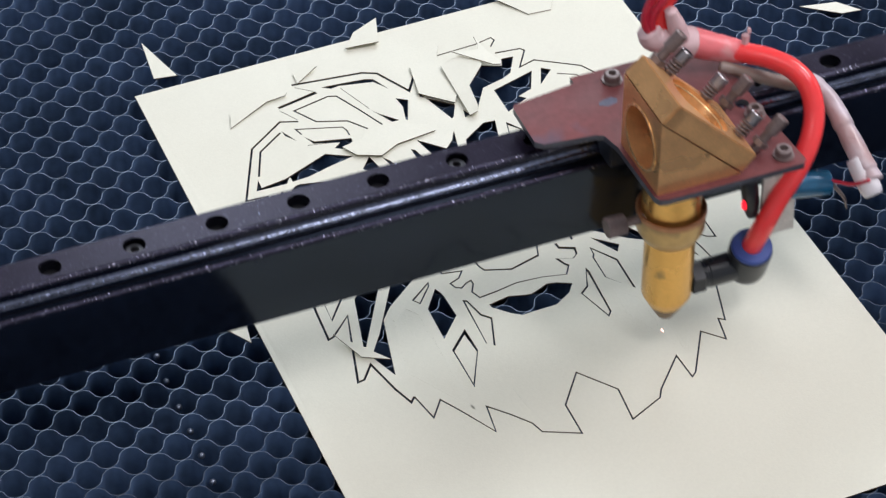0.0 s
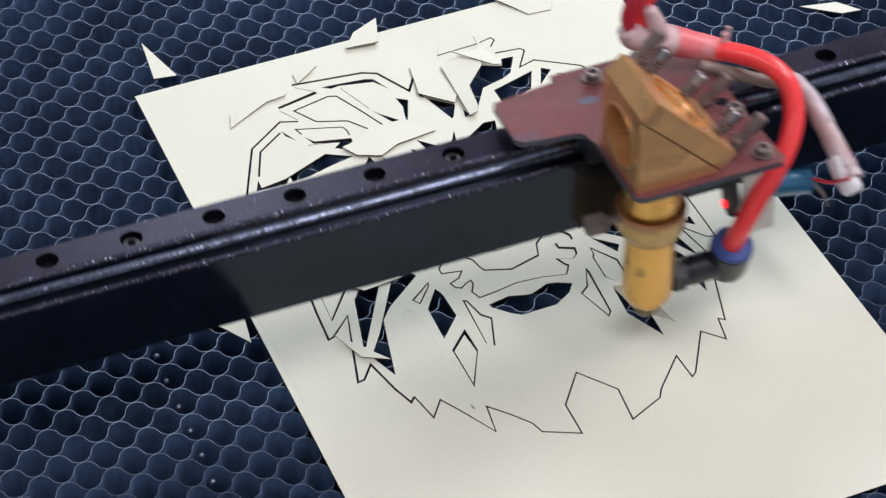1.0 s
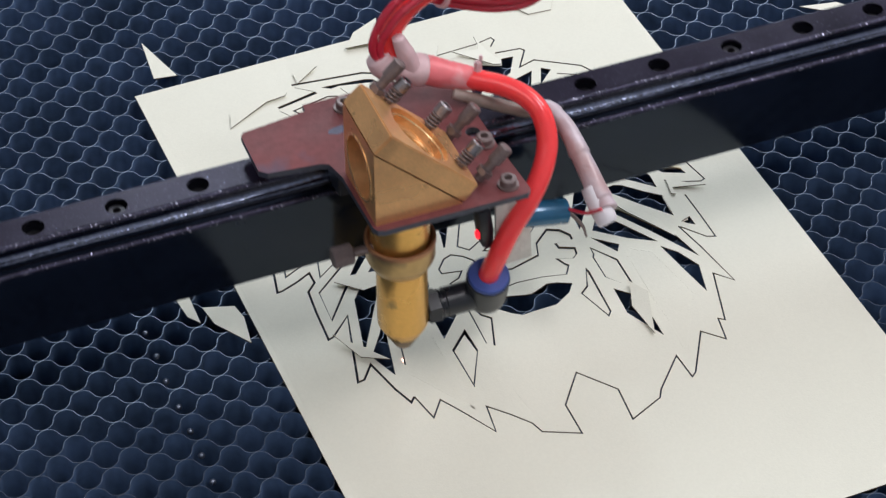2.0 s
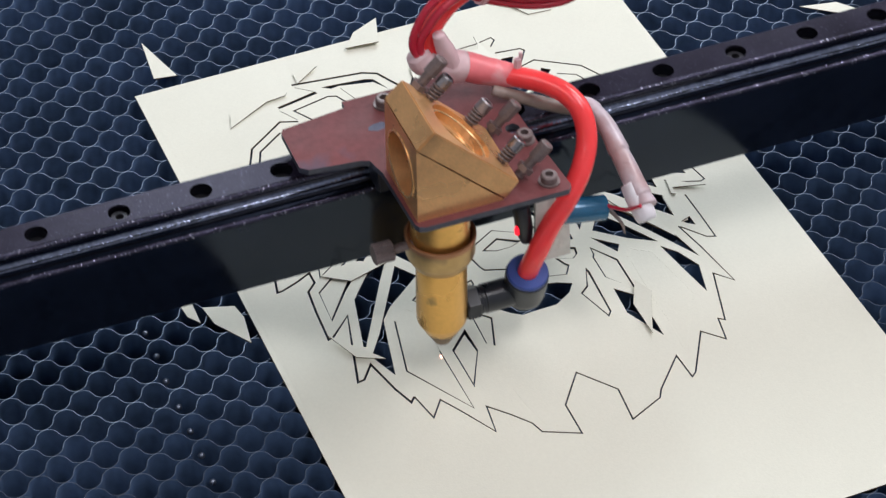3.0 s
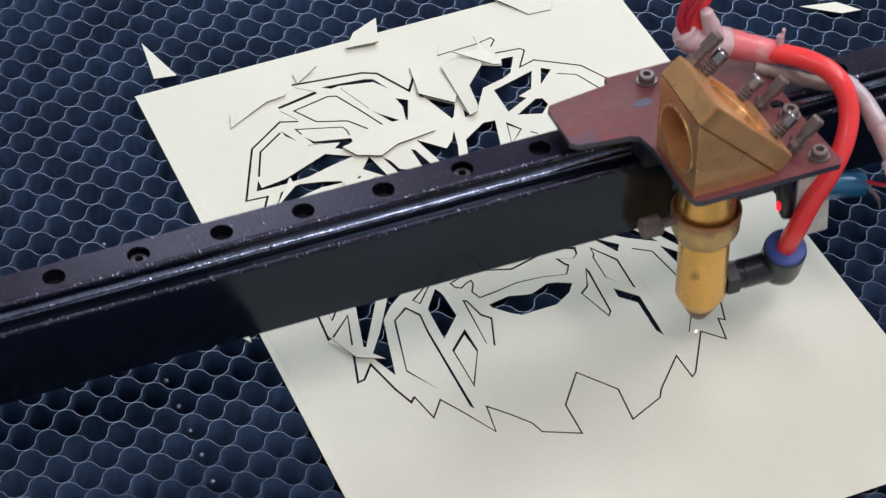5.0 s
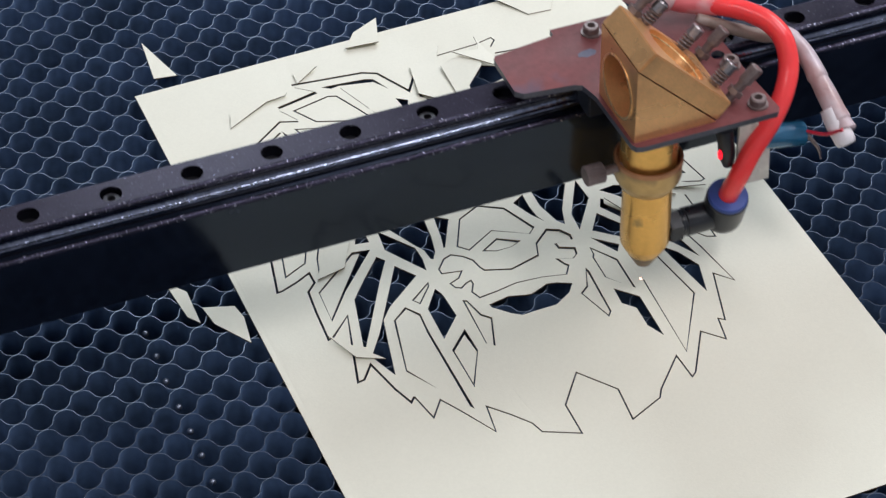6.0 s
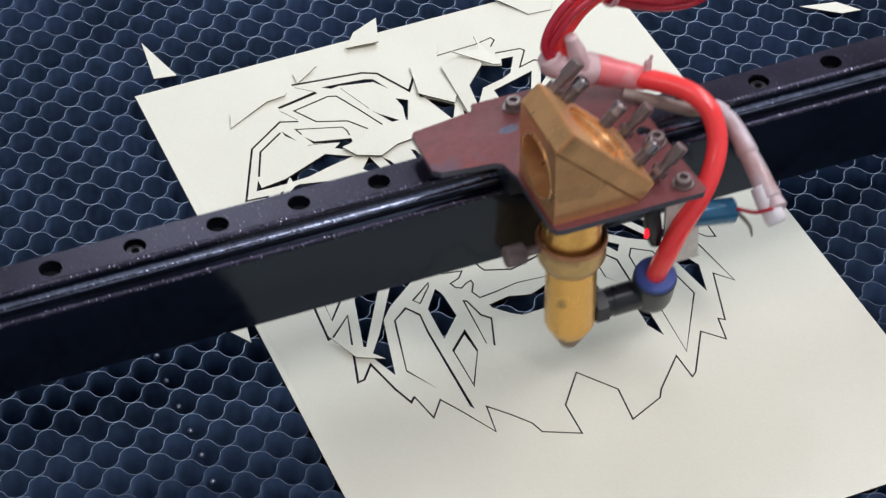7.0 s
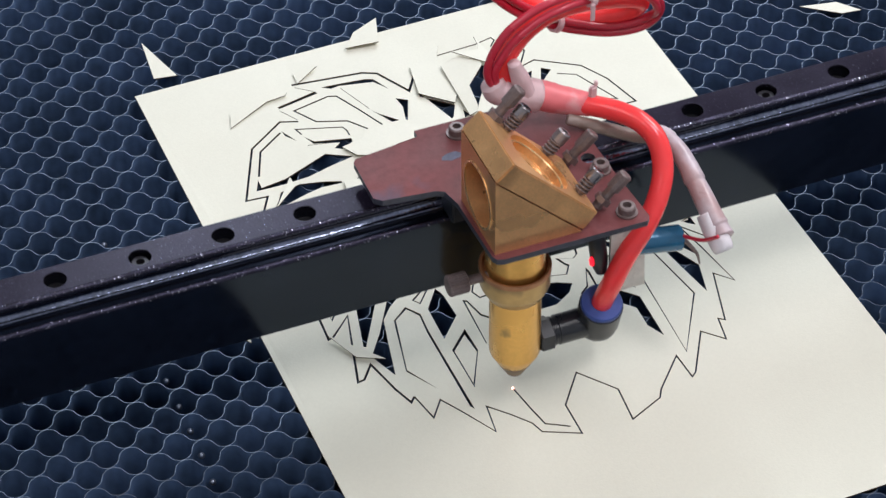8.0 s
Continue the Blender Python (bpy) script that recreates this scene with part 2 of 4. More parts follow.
def cut_faces(outline, holes=(), grid=0.0):
    """Points and triangles of a flat outline less its holes, in connected pieces, largest first."""
    loops = [list(outline)] + [list(h) for h in holes]
    pts, edges = [], []
    for loop in loops:
        n, k = len(pts), len(loop)
        pts += [Vector((x, y)) for x, y in loop]
        edges += [(n + i, n + (i + 1) % k) for i in range(k)]
    if grid:
        xs, ys = [q[0] for q in outline], [q[1] for q in outline]
        for i in range(1, int((max(xs) - min(xs)) / grid)):
            for j in range(1, int((max(ys) - min(ys)) / grid)):
                q = (min(xs) + (i + 0.5 * (j % 2)) * grid, min(ys) + j * grid)
                if inside(q, loops[0]):
                    pts.append(Vector(q))
    pts, _, tris, *_ = delaunay_2d_cdt(pts, edges, [], 0, 1e-4)
    boxes = [(min(q[0] for q in h), max(q[0] for q in h), min(q[1] for q in h), max(q[1] for q in h), h) for h in loops[1:]]
    kept = []
    for t in tris:
        c = sum((pts[i] for i in t), Vector((0, 0))) / 3
        if inside(c, loops[0]) and not any(x0 <= c.x <= x1 and y0 <= c.y <= y1 and inside(c, h) for x0, x1, y0, y1, h in boxes):
            kept.append(tuple(t))
    sides = {}
    for k, t in enumerate(kept):
        for i in range(3):
            sides.setdefault(frozenset((t[i], t[(i + 1) % 3])), []).append(k)
    seen, groups = set(), []
    for k in range(len(kept)):
        if k in seen:
            continue
        seen.add(k)
        todo, group = [k], []
        while todo:
            f = todo.pop()
            group.append(kept[f])
            for i in range(3):
                for g in sides[frozenset((kept[f][i], kept[f][(i + 1) % 3]))]:
                    if g not in seen:
                        seen.add(g)
                        todo.append(g)
        groups.append(group)
    groups.sort(key=len, reverse=True)
    return pts, groups


def solid(pts, tris, z0, z1, lift=None):
    """A sheet with thickness from flat triangles; its cut edges take the second material."""
    bm = bmesh.new()
    top, low, count = {}, {}, {}
    for t in tris:
        for i in t:
            if i not in top:
                h = lift(pts[i].x, pts[i].y) if lift else 0.0
                top[i], low[i] = bm.verts.new((pts[i].x, pts[i].y, z1 + h)), bm.verts.new((pts[i].x, pts[i].y, z0 + h))
        bm.faces.new([top[i] for i in t])
        bm.faces.new([low[i] for i in t][::-1])
        for i in range(3):
            e = (t[i], t[(i + 1) % 3])
            count[e] = count.get(e, 0) + 1
    for a, b in count:
        if (b, a) not in count:
            bm.faces.new((top[b], top[a], low[a], low[b])).material_index = 1
    return bm


def slab(outline, z0, z1, holes=(), lift=None):
    pts, groups = cut_faces(outline, holes)
    return solid(pts, groups[0], z0, z1, lift)


def extrude_y(profile, y0, y1, bevel=0.0):
    """A profile of (x, z) drawn out along y."""
    bm = bmesh.new()
    a = [bm.verts.new((x, y0, z)) for x, z in profile]
    b = [bm.verts.new((x, y1, z)) for x, z in profile]
    bm.faces.new(a)
    bm.faces.new(b[::-1])
    for i in range(len(profile)):
        j = (i + 1) % len(profile)
        bm.faces.new((a[j], a[i], b[i], b[j]))
    bmesh.ops.recalc_face_normals(bm, faces=bm.faces)
    if bevel:
        bmesh.ops.bevel(bm, geom=bm.edges, offset=bevel, segments=2, affect="EDGES")
    return bm


def extrude_x(profile, x0, x1):
    """A profile of (y, z) drawn out along x."""
    bm = bmesh.new()
    a = [bm.verts.new((x0, y, z)) for y, z in profile]
    b = [bm.verts.new((x1, y, z)) for y, z in profile]
    bm.faces.new(a)
    bm.faces.new(b[::-1])
    for i in range(len(profile)):
        j = (i + 1) % len(profile)
        bm.faces.new((a[j], a[i], b[i], b[j]))
    return bm


def carve(ob, cutter_bm):
    """Cuts a solid out of a mesh."""
    cutter = new("cutter", mesh("cutter", cutter_bm, M_HOLE))
    cutter.parent = ob.parent
    mod = ob.modifiers.new("cut", "BOOLEAN")
    mod.object, mod.solver = cutter, "EXACT"
    bpy.context.view_layer.update()
    done = bpy.data.meshes.new_from_object(ob.evaluated_get(bpy.context.evaluated_depsgraph_get()))
    ob.modifiers.clear()
    ob.data = done
    done.shade_smooth()
    done.set_sharp_from_angle(angle=radians(32))
    bpy.data.objects.remove(cutter)


def empty(name, label, category, group=""):
    return tagged(new(name), label, category, group)


# ---- workshop shell and machine body ----
def shell():
    for name, b in (("floor", (-1800, 2800, -1800, 1800, -960, -900)), ("ceiling", (-1800, 2800, -1800, 1800, 2200, 2260)),
                    ("wall_south", (-1800, 2800, -1860, -1800, -900, 2200)),
                    ("wall_east", (2800, 2860, -1860, 1860, -900, 2200)), ("wall_west", (-1860, -1800, -1860, 1860, -900, 2200))):
        kind = {"floor": "grey concrete workshop floor", "ceiling": "plain pale workshop ceiling"}.get(name, "plain pale grey workshop wall")
        thing(name, box(*b), M_FLOOR if name == "floor" else M_WALL, kind, name.split("_")[0], kind="structure")
    # the far wall has a window opening, and one added for the fill light
    wall = tagged(new("wall_north"), "plain pale grey workshop wall with a window and an added fill opening", "wall", kind="structure")
    for b in ((-1800, 330, 1800, 1860, -900, 2200), (1390, 2800, 1800, 1860, -900, 2200), (330, 710, 1800, 1860, -900, 1320), (330, 710, 1800, 1860, 2040, 2200),
              (710, 850, 1800, 1860, -900, 2200), (850, 1390, 1800, 1860, -900, 530), (850, 1390, 1800, 1860, 1270, 2200)):
        part("wall_piece", box(*b), M_WALL, wall)
    window = tagged(new("window_1"), "white framed workshop window letting in daylight", "window", kind="structure")
    for b in ((332, 346, 1806, 1850, 1322, 2038), (694, 708, 1806, 1850, 1322, 2038), (346, 694, 1806, 1850, 1322, 1336), (346, 694, 1806, 1850, 2024, 2038)):
        part("window_frame", box(*b, 2), M_BRACKET, window)
    # unseen second window, added only to hold the fill light
    window = tagged(new("fill_window"), "low white frame added round the fill light for the bed", "window", kind="structure")
    for b in ((852, 866, 1806, 1850, 532, 1268), (1374, 1388, 1806, 1850, 532, 1268), (866, 1374, 1806, 1850, 532, 546), (866, 1374, 1806, 1850, 1254, 1268)):
        part("window_frame", box(*b, 2), M_BRACKET, window)
    # panels out of view; the left one only carries the added fill
    for cx, cy, w, d in ((2050, 250, 530, 630), (-850, -700, 530, 630), (710, -800, 180, 430)):
        lamp = empty("unseen_lamp_panel", "white panel frame added round an unseen overhead light", "ceiling lamp", "ceiling lamps")
        for b in ((cx - w, cx + w, cy - d, cy - d + 28, 2150, 2199), (cx - w, cx + w, cy + d - 28, cy + d, 2150, 2199),
                  (cx - w, cx - w + 28, cy - d + 28, cy + d - 28, 2150, 2199), (cx + w - 28, cx + w, cy - d + 28, cy + d - 28, 2150, 2199)):
            part("lamp_frame", box(*b, 2), M_BRACKET, lamp)
    cab = empty("machine_cabinet", "dark steel laser cutter body under the honeycomb bed", "machine")
    part("tray", box(-330, 620, -420, 520, -30, -24), M_TRAY, cab)
    part("body", box(-330, 620, -420, 520, -900, -30.5, 4), M_TRAY, cab)


shell()


# ---- honeycomb bed ----
CELL_X, ROW_Y, WALL = 14.13, 5.765, 0.2
BED_X, BED_Y = 12.7, 20.7


def ribbon(row):
    """One corrugated strip of the honeycomb, running along x."""
    bm = bmesh.new()
    sign = -1 if row % 2 else 1
    amp, y0 = ROW_Y / 2 - WALL * 0.42, BED_Y + (row + 0.5) * ROW_Y
    cols, rnd = [], random.Random(row)
    shift = [rnd.uniform(-0.35, 0.35) for _ in range(80)]
    for i in range(-210, 750):
        x = BED_X + i * CELL_X / 24
        if x < -110 or x > 420:
            continue
        s = math.cos(2 * math.pi * i / 24)
        w = math.copysign(abs(s) ** 0.58, s)
        y = y0 + sign * amp * w + shift[(i // 24) % 80] * 0.5 * (1 - w * w)
        cols.append((x, y))
    line = []
    for k, (x, y) in enumerate(cols):
        a, b = cols[max(k - 1, 0)], cols[min(k + 1, len(cols) - 1)]
        d = Vector((b[0] - a[0], b[1] - a[1])).normalized()
        nx, ny = -d.y * WALL / 2, d.x * WALL / 2
        top = -0.4 + 0.12 * noise.noise(Vector((x * 0.05, y * 0.05, 3)))
        u = min(max(x - BED_X, -120), 300)
        y += 0.0372 * u - 9.0e-5 * u * u
        line.append([bm.verts.new((x + nx, y + ny, top)), bm.verts.new((x - nx, y - ny, top)),
                     bm.verts.new((x - nx, y - ny, -22)), bm.verts.new((x + nx, y + ny, -22))])
    for a, b in zip(line, line[1:]):
        for k in range(4):
            # the top edge takes the lighter rim material, the sides the darker one
            bm.faces.new((a[k], b[k], b[(k + 1) % 4], a[(k + 1) % 4])).material_index = 1 if k == 0 else 0
    return bm


BED = empty("honeycomb_bed", "blue-grey sooty aluminium honeycomb cutting bed with wavy cells", "cutting bed")
BED["kind"] = "structure"
for row in range(-34, 46):
    part("ribbon", ribbon(row), [M_HONEY, M_RIM], BED)

for x, y in ((32.4, 39.2), (32.8, 28.2), (32.3, 16.4), (32.7, 4.4), (32.9, -6.7), (33.0, -17.5), (32.8, -29.0), (32.0, 84.1), (32.8, 70.6)):
    part("perforation_burr", lathe([(1.1, -0.9), (0.95, -0.3), (0.6, 0.15), (0.3, 0.3), (0.05, 0.3)], 14, (-0.1, -0.5, 0.85), (x, y + 0.9, -3.3)), M_BURR, BED, "bright burr on a cell wall", smooth=True)

# ---- cut sheet ----
CARD = 0.5
HOLES, PIECES = [], []


def grow(loop, d):
    """The outline moved inwards by d (outwards if negative)."""
    area2 = sum(a[0] * b[1] - b[0] * a[1] for a, b in zip(loop, loop[1:] + loop[:1]))
    s, out = (1 if area2 > 0 else -1), []
    for i in range(len(loop)):
        p0, p1, p2 = Vector(loop[i - 1]), Vector(loop[i]), Vector(loop[(i + 1) % len(loop)])
        n1, n2 = (p1 - p0).normalized(), (p2 - p1).normalized()
        n1, n2 = Vector((-n1.y, n1.x)) * s, Vector((-n2.y, n2.x)) * s
        m = n1 + n2
        k = d / max(0.35, m.dot(n1)) if m.length > 0.05 else d
        out.append(tuple(p1 + m * k))
    return out


def band(line, w):
    """A closed narrow outline round an open line."""
    pts, left, right = [Vector(q) for q in line], [], []
    for i, q in enumerate(pts):
        a, b = (q - pts[i - 1]) if i else (pts[1] - q), (pts[i + 1] - q) if i < len(pts) - 1 else (q - pts[i - 1])
        a, b = a.normalized(), b.normalized()
        n1, n2 = Vector((-a.y, a.x)), Vector((-b.y, b.x))
        m = n1 + n2
        m = m * (w / 2 / max(0.3, m.dot(n1))) if m.length > 0.05 else n1 * w / 2
        left.append(tuple(q + m))
        right.append(tuple(q - m))
    return left + right[::-1]


KERF = 0.52


def opening(loop):
    HOLES.append(loop)


def cut_line(line, w=KERF):
    HOLES.append(band(line, w))


def cut_out(kind, loop, piece=None):
    HOLES.append(loop)
    PIECES.append((kind, piece or grow(loop, KERF)))


opening([(123.1, 67.8), (128.9, 69.4), (132.9, 68.4), (138.1, 64.4), (136.4, 64.2), (132.4, 67), (128.1, 67.3), (124.6, 65.3), (127.8, 62.8), (133.3, 59), (137.5, 55.3), (132.4, 56.7), (125.9, 59), (124.3, 63)])
opening([(139.2, 61.8), (140.4, 61.7), (142.1, 57.3), (141.8, 55.6), (140.9, 56.3)])
opening([(122, 59.1), (124, 56.5), (132, 54.1), (131.1, 44.1), (129.7, 37), (127.8, 33.7), (127, 34.3), (126.5, 38.9), (124.7, 42), (119.5, 52.6)])
opening([(115.7, 53), (124.3, 41), (124.6, 35), (123.8, 29.6), (114.8, 43.7)])
opening([(135.3, 52.8), (139.5, 49.9), (133.5, 37.8), (132.8, 37.5), (134, 42.9)])
opening([(161.3, 61.8), (163, 61.1), (161.5, 57.4), (160.3, 55.4), (160.3, 58.4)])
opening([(163.8, 64.5), (166.5, 66.8), (171.9, 69), (177.7, 67.9), (178.4, 64.8), (175.9, 58.6), (169.1, 57.4), (164.2, 54.4), (165, 56.9), (171.6, 61), (177.7, 64.1), (175.8, 66), (171.2, 67.4), (167.8, 66.6), (164.4, 63.9)])
opening([(162.1, 49.2), (166.6, 51.9), (166.4, 45.3), (166.9, 40.3), (168.3, 37), (165.4, 41.5)])
opening([(169.9, 53.6), (177.8, 55.4), (179.5, 58.4), (181.9, 51.5), (178.8, 45.7), (175.9, 40.2), (173.9, 33.2), (172, 35.8), (169.8, 44.8)])
opening([(182.6, 68.4), (188.6, 70.8), (187, 64.1), (185.7, 58.4), (184.3, 55.5), (181.6, 62.6)])
opening([(185.8, 52.1), (186.3, 42.1), (177.2, 28.9), (177.8, 37)])
opening([(189.7, 59.9), (194.9, 48.7), (190.3, 47.8), (189.7, 53)])
opening([(191.5, 70.2), (196.9, 69), (193.2, 64.1), (190.5, 66.5)])
opening([(193.2, 62.2), (195.8, 61.8), (202.2, 56.7), (204.4, 58.3), (209.8, 44.8), (209.4, 38.5), (206.3, 41.6), (199.8, 47.7), (195.9, 55.2)])
opening([(191.1, 44.4), (196.5, 45), (199.1, 43.9), (204.7, 38.2), (209.4, 34.2), (208.6, 23.6), (200.4, 33.3), (194.6, 40.8)])
opening([(189.7, 40.4), (190.6, 39.7), (189.8, 37.6), (194.8, 30.1), (201.3, 20), (205.1, 14.6), (208, 2.6), (198.2, 19.8), (187.9, 36.5)])
opening([(185.6, 34.2), (191, 26.3), (198.4, 14.1), (189.9, 19.3), (180.8, 26.9)])
opening([(198.1, 11.9), (202.3, 7), (205.9, -0.9), (202.9, -13), (200.5, -1)])
opening([(178.7, 24.1), (186.2, 17.6), (184.3, 14.6)])
opening([(209.9, 52.9), (214.9, 50.3), (215.3, 46.6), (220.8, 44.1), (221.5, 41.3), (214.3, 44.6)])
opening([(209.6, 20.2), (211.2, 18.4), (213.3, 16.9), (213.2, 21.4)])
opening([(111.8, 61.5), (111.4, 49.2), (106.7, 49.9)])
opening([(111.1, 41.7), (113.2, 39.1), (108, 30.3), (93.6, 4), (92.9, 4.6), (97.6, 25.5), (103.9, 33.4)])
opening([(115, 35.5), (119.9, 28.6), (106.8, 18.1), (102.9, 13.3), (100.6, 2.8), (97.8, -10.7), (93.7, -0.6), (99.8, 8.5)])
opening([(123.2, 20.7), (124.3, 18), (124.6, 15.9), (125, 6.8), (117.5, -1.6), (117.7, 12.9)])
opening([(136.5, 7.5), (143.6, 8.8), (148.5, 7.4), (150.7, 7), (154.1, 8.2), (157, 9.5), (160.3, 8.8), (164.8, 6.6), (162.3, 3.1), (156.2, -0.5), (151.3, -0.5), (144.5, -0.8), (141.4, 1.3), (136.7, 6)])
opening([(123.8, 130.3), (126.6, 130.2), (139.4, 129), (142.2, 127.9), (145.4, 120.8), (141.6, 126.4), (129.9, 128.8), (126.8, 128.4)])
opening([(106.2, 125.8), (121, 129.1), (121.6, 127.8), (106.5, 124.7)])
opening([(135.7, 111.8), (137.6, 109.1), (142.7, 103.4), (140.1, 103.5)])
opening([(109.5, 107.5), (111.9, 103.9), (124.2, 100.8), (124, 99), (119.6, 96.6), (117.1, 98), (119.9, 100.1), (111.3, 102.9)])
opening([(103.3, 113.2), (106.5, 106.5), (103.7, 110.2)])
opening([(85.5, 86.7), (87.8, 92), (87.6, 87.7), (96.4, 89.1), (106.1, 93.3), (113.1, 96.4), (121.7, 91.7), (113.8, 90.1), (104.4, 87.4), (95.6, 86.6)])
opening([(90.6, 79.2), (92.8, 83.2), (99.9, 84.9), (107.4, 83.4), (113.6, 81.2), (113.5, 80.3), (106.4, 80.7), (101, 79.5), (91, 76.3), (88.4, 76.1)])
opening([(126.4, 89.4), (129.1, 76.7), (122.2, 84.2)])
opening([(116.1, 74.3), (122.7, 78.4), (128.9, 72.1), (122, 71.3)])
opening([(118.2, 79.9), (119.9, 81.4), (120.6, 81.1), (119.3, 79.8)])
opening([(154.2, 114.9), (153.8, 112.7), (163.5, 104.1), (160.6, 98.1), (159.7, 97.4)])
opening([(145.7, 115), (149.4, 112.5), (145.4, 102.3), (144.8, 102.9), (146.4, 109.8)])
opening([(180.1, 120.6), (186.7, 117.9), (188, 121.5), (192.4, 121.1), (187.9, 113), (184.3, 111.1), (175.9, 108.8), (169.6, 98.6), (170.5, 103.3), (171.9, 112.1)])
opening([(178.9, 106.2), (195.3, 111.3), (191.2, 102.2), (185.6, 100.1), (187.8, 98.2), (179.1, 93.5)])
opening([(181.4, 90.9), (190.6, 96.7), (192.8, 95.9), (193.4, 92.3), (189.5, 88.3)])
opening([(198.9, 111.6), (201.8, 109.4), (195.3, 103.2)])
opening([(160, 85.3), (168.7, 91.2), (173, 91), (168.9, 74.7), (165, 74.7), (156.3, 73.5), (158.1, 79.1)])
opening([(144.3, 91.4), (152.1, 83.4), (155.4, 86.6), (157.9, 91.3), (156, 82.5), (153.8, 76.1), (151.3, 72.4), (149.4, 73.1), (147.7, 77.6)])
opening([(140.8, 87.7), (142, 86.6), (145.7, 73.1), (142.5, 69.7), (135.9, 70.9), (133.5, 75), (130.3, 87.5), (132.2, 84.9), (133.8, 79.5), (140.2, 76.2), (141.2, 78.1)])
opening([(165.1, 100.5), (165.6, 98.6), (166.9, 97.1), (164.1, 96.3)])
cut_line([(110.4, 115.9), (104.4, 118), (91, 108), (80.8, 83.4), (88.1, 82.9), (83.8, 74.9), (79.4, 54.9), (76, 37.6), (77.7, 37.8), (82.8, 39.7), (88.4, 42.5), (88.5, 37.6), (85.2, 34.2), (84.4, 24.4), (83.9, 11.5), (85.7, 12.1), (93.1, 19.5), (89.1, 3.4), (86, -9.4), (88.2, -9), (92.3, -3.5), (95.6, -16.4), (98.1, -23.4), (99.8, -21.5)], 0.75)
cut_line([(99.8, -21.5), (102.1, -31.9), (106.7, -25.6), (111.2, -33.1), (117.3, -44.4), (118.7, -33.5), (124.3, -39.6), (128.8, -45.3), (130.2, -49.7), (141, -54.8), (141.1, -42.1), (149.8, -30.5), (158.7, -42), (157.6, -55.2), (169, -50.1), (170.9, -46.9), (181.4, -35.6), (182, -45.7), (183.8, -44.3), (193.1, -28.7), (199, -34.7), (200.7, -25.5), (202.5, -26.8), (204.4, -20.1), (208.4, -6.2), (213.3, -11.6), (210.2, 6.7), (207.7, 18.3)])
cut_line([(208.1, 17.9), (214, 10.4), (216.8, 9.3), (216.8, 20.3), (216.5, 31.6)])
cut_line([(213.2, 40.9), (214.8, 39.1), (224.3, 35.8), (225.9, 36.4), (223.7, 47.6), (218.4, 72.9)])
cut_line([(131.1, 103.2), (126.1, 109.8), (116.1, 113.5), (110.9, 121.9), (124.3, 124.8), (127.1, 123.9), (132, 113.6), (136.5, 103.3)], 0.65)
cut_line([(109.2, 108.9), (108.1, 112.3), (123.3, 107.4), (124.1, 105.4), (124.2, 102.5)])
cut_line([(88.6, 93.5), (93.2, 105.5), (102.7, 112.5)], 0.7)
cut_line([(167.4, 131.7), (182.4, 132.5), (189.1, 134), (189.7, 132.3), (187.1, 129.2)])
cut_line([(187.2, 125.3), (196.3, 124.4), (197.4, 122.9), (192.2, 114.7), (198.4, 116.6), (212.4, 107.4), (218, 97.3), (222, 82.3), (218.4, 82.4)], 0.65)
cut_line([(106.3, 123.8), (110.5, 116.8)], 0.25)
cut_line([(115.2, 133.8), (120.7, 129.2)], 0.25)
cut_line([(129.9, 127.5), (135.3, 113)], 0.25)
cut_line([(109.2, 102.8), (119.3, 100.6)], 0.25)
cut_line([(181.9, 80.9), (183.9, 79.1)])
cut_line([(176.4, 74.8), (179.2, 77.8), (183.8, 75)])
cut_line([(202.8, 106.6), (208.9, 103.4), (216.6, 86.1), (206.9, 89.1)])
cut_line([(114.7, 135.4), (139.7, 132.6), (144.5, 130.3), (151.5, 117), (156.3, 124.5)], 0.95)
cut_out("ear", [(86.5, 71.8), (96.3, 74.4), (108.7, 77), (98.7, 70.7), (95.9, 64.3), (88.9, 47.2), (80.4, 42.9)])
cut_out("brow", [(102.3, 69.6), (110.9, 70.9), (110.7, 66.7), (103.4, 49.5), (102.2, 47.1), (90.7, 38.8), (92.8, 48)])
cut_out("brow", [(113.5, 71.7), (119.9, 68.4), (120.1, 63.5), (117.6, 57), (115.6, 64.8)])
cut_out("cheek", [(142.6, 48.6), (150.6, 52.6), (158.5, 48.2), (164.1, 35.7), (161.4, 33.2), (159.3, 34.4), (150.4, 39.2), (140.1, 33.1), (136.9, 36.4)])
cut_out("eye", [(143.7, 31.3), (150.4, 35.4), (157.4, 31.3), (153.4, 29.7), (148.3, 29.5)])
cut_out("muzzle", [(134.7, 11.2), (133.3, 14.9), (135.1, 18.4), (135, 19.6), (133.5, 19.1), (131.2, 17.5), (129.2, 18.6), (128.3, 21.2), (131.9, 22.6), (133.7, 25), (127.5, 26.1), (127.4, 28.7), (130.8, 32.8), (133.8, 33.9), (137.3, 31.6), (139.7, 28.6), (140.5, 24.8), (141.3, 23), (149.4, 20.3), (159.7, 23.1), (161.4, 28.5), (167.2, 33.6), (171.2, 31.7), (173.6, 28), (173.3, 25.5), (167.6, 25.7), (167.8, 23.9), (172.5, 21.7), (171.9, 18.7), (169.8, 17), (165.2, 18.8), (166.4, 16), (167.4, 14.8), (164.9, 10.9), (157, 12.7), (148.4, 13.3), (141.1, 12)])
cut_out("mane", [(176.7, 20), (182.8, 11.4), (182.6, -3.1), (175.6, 5.1), (175.6, 15.2), (176.4, 16.6)])
cut_out("mane", [(171.6, 11.6), (172.1, 9.7), (171, -9.9), (169.3, -12), (165.4, 1.3), (168.5, 3.8)])
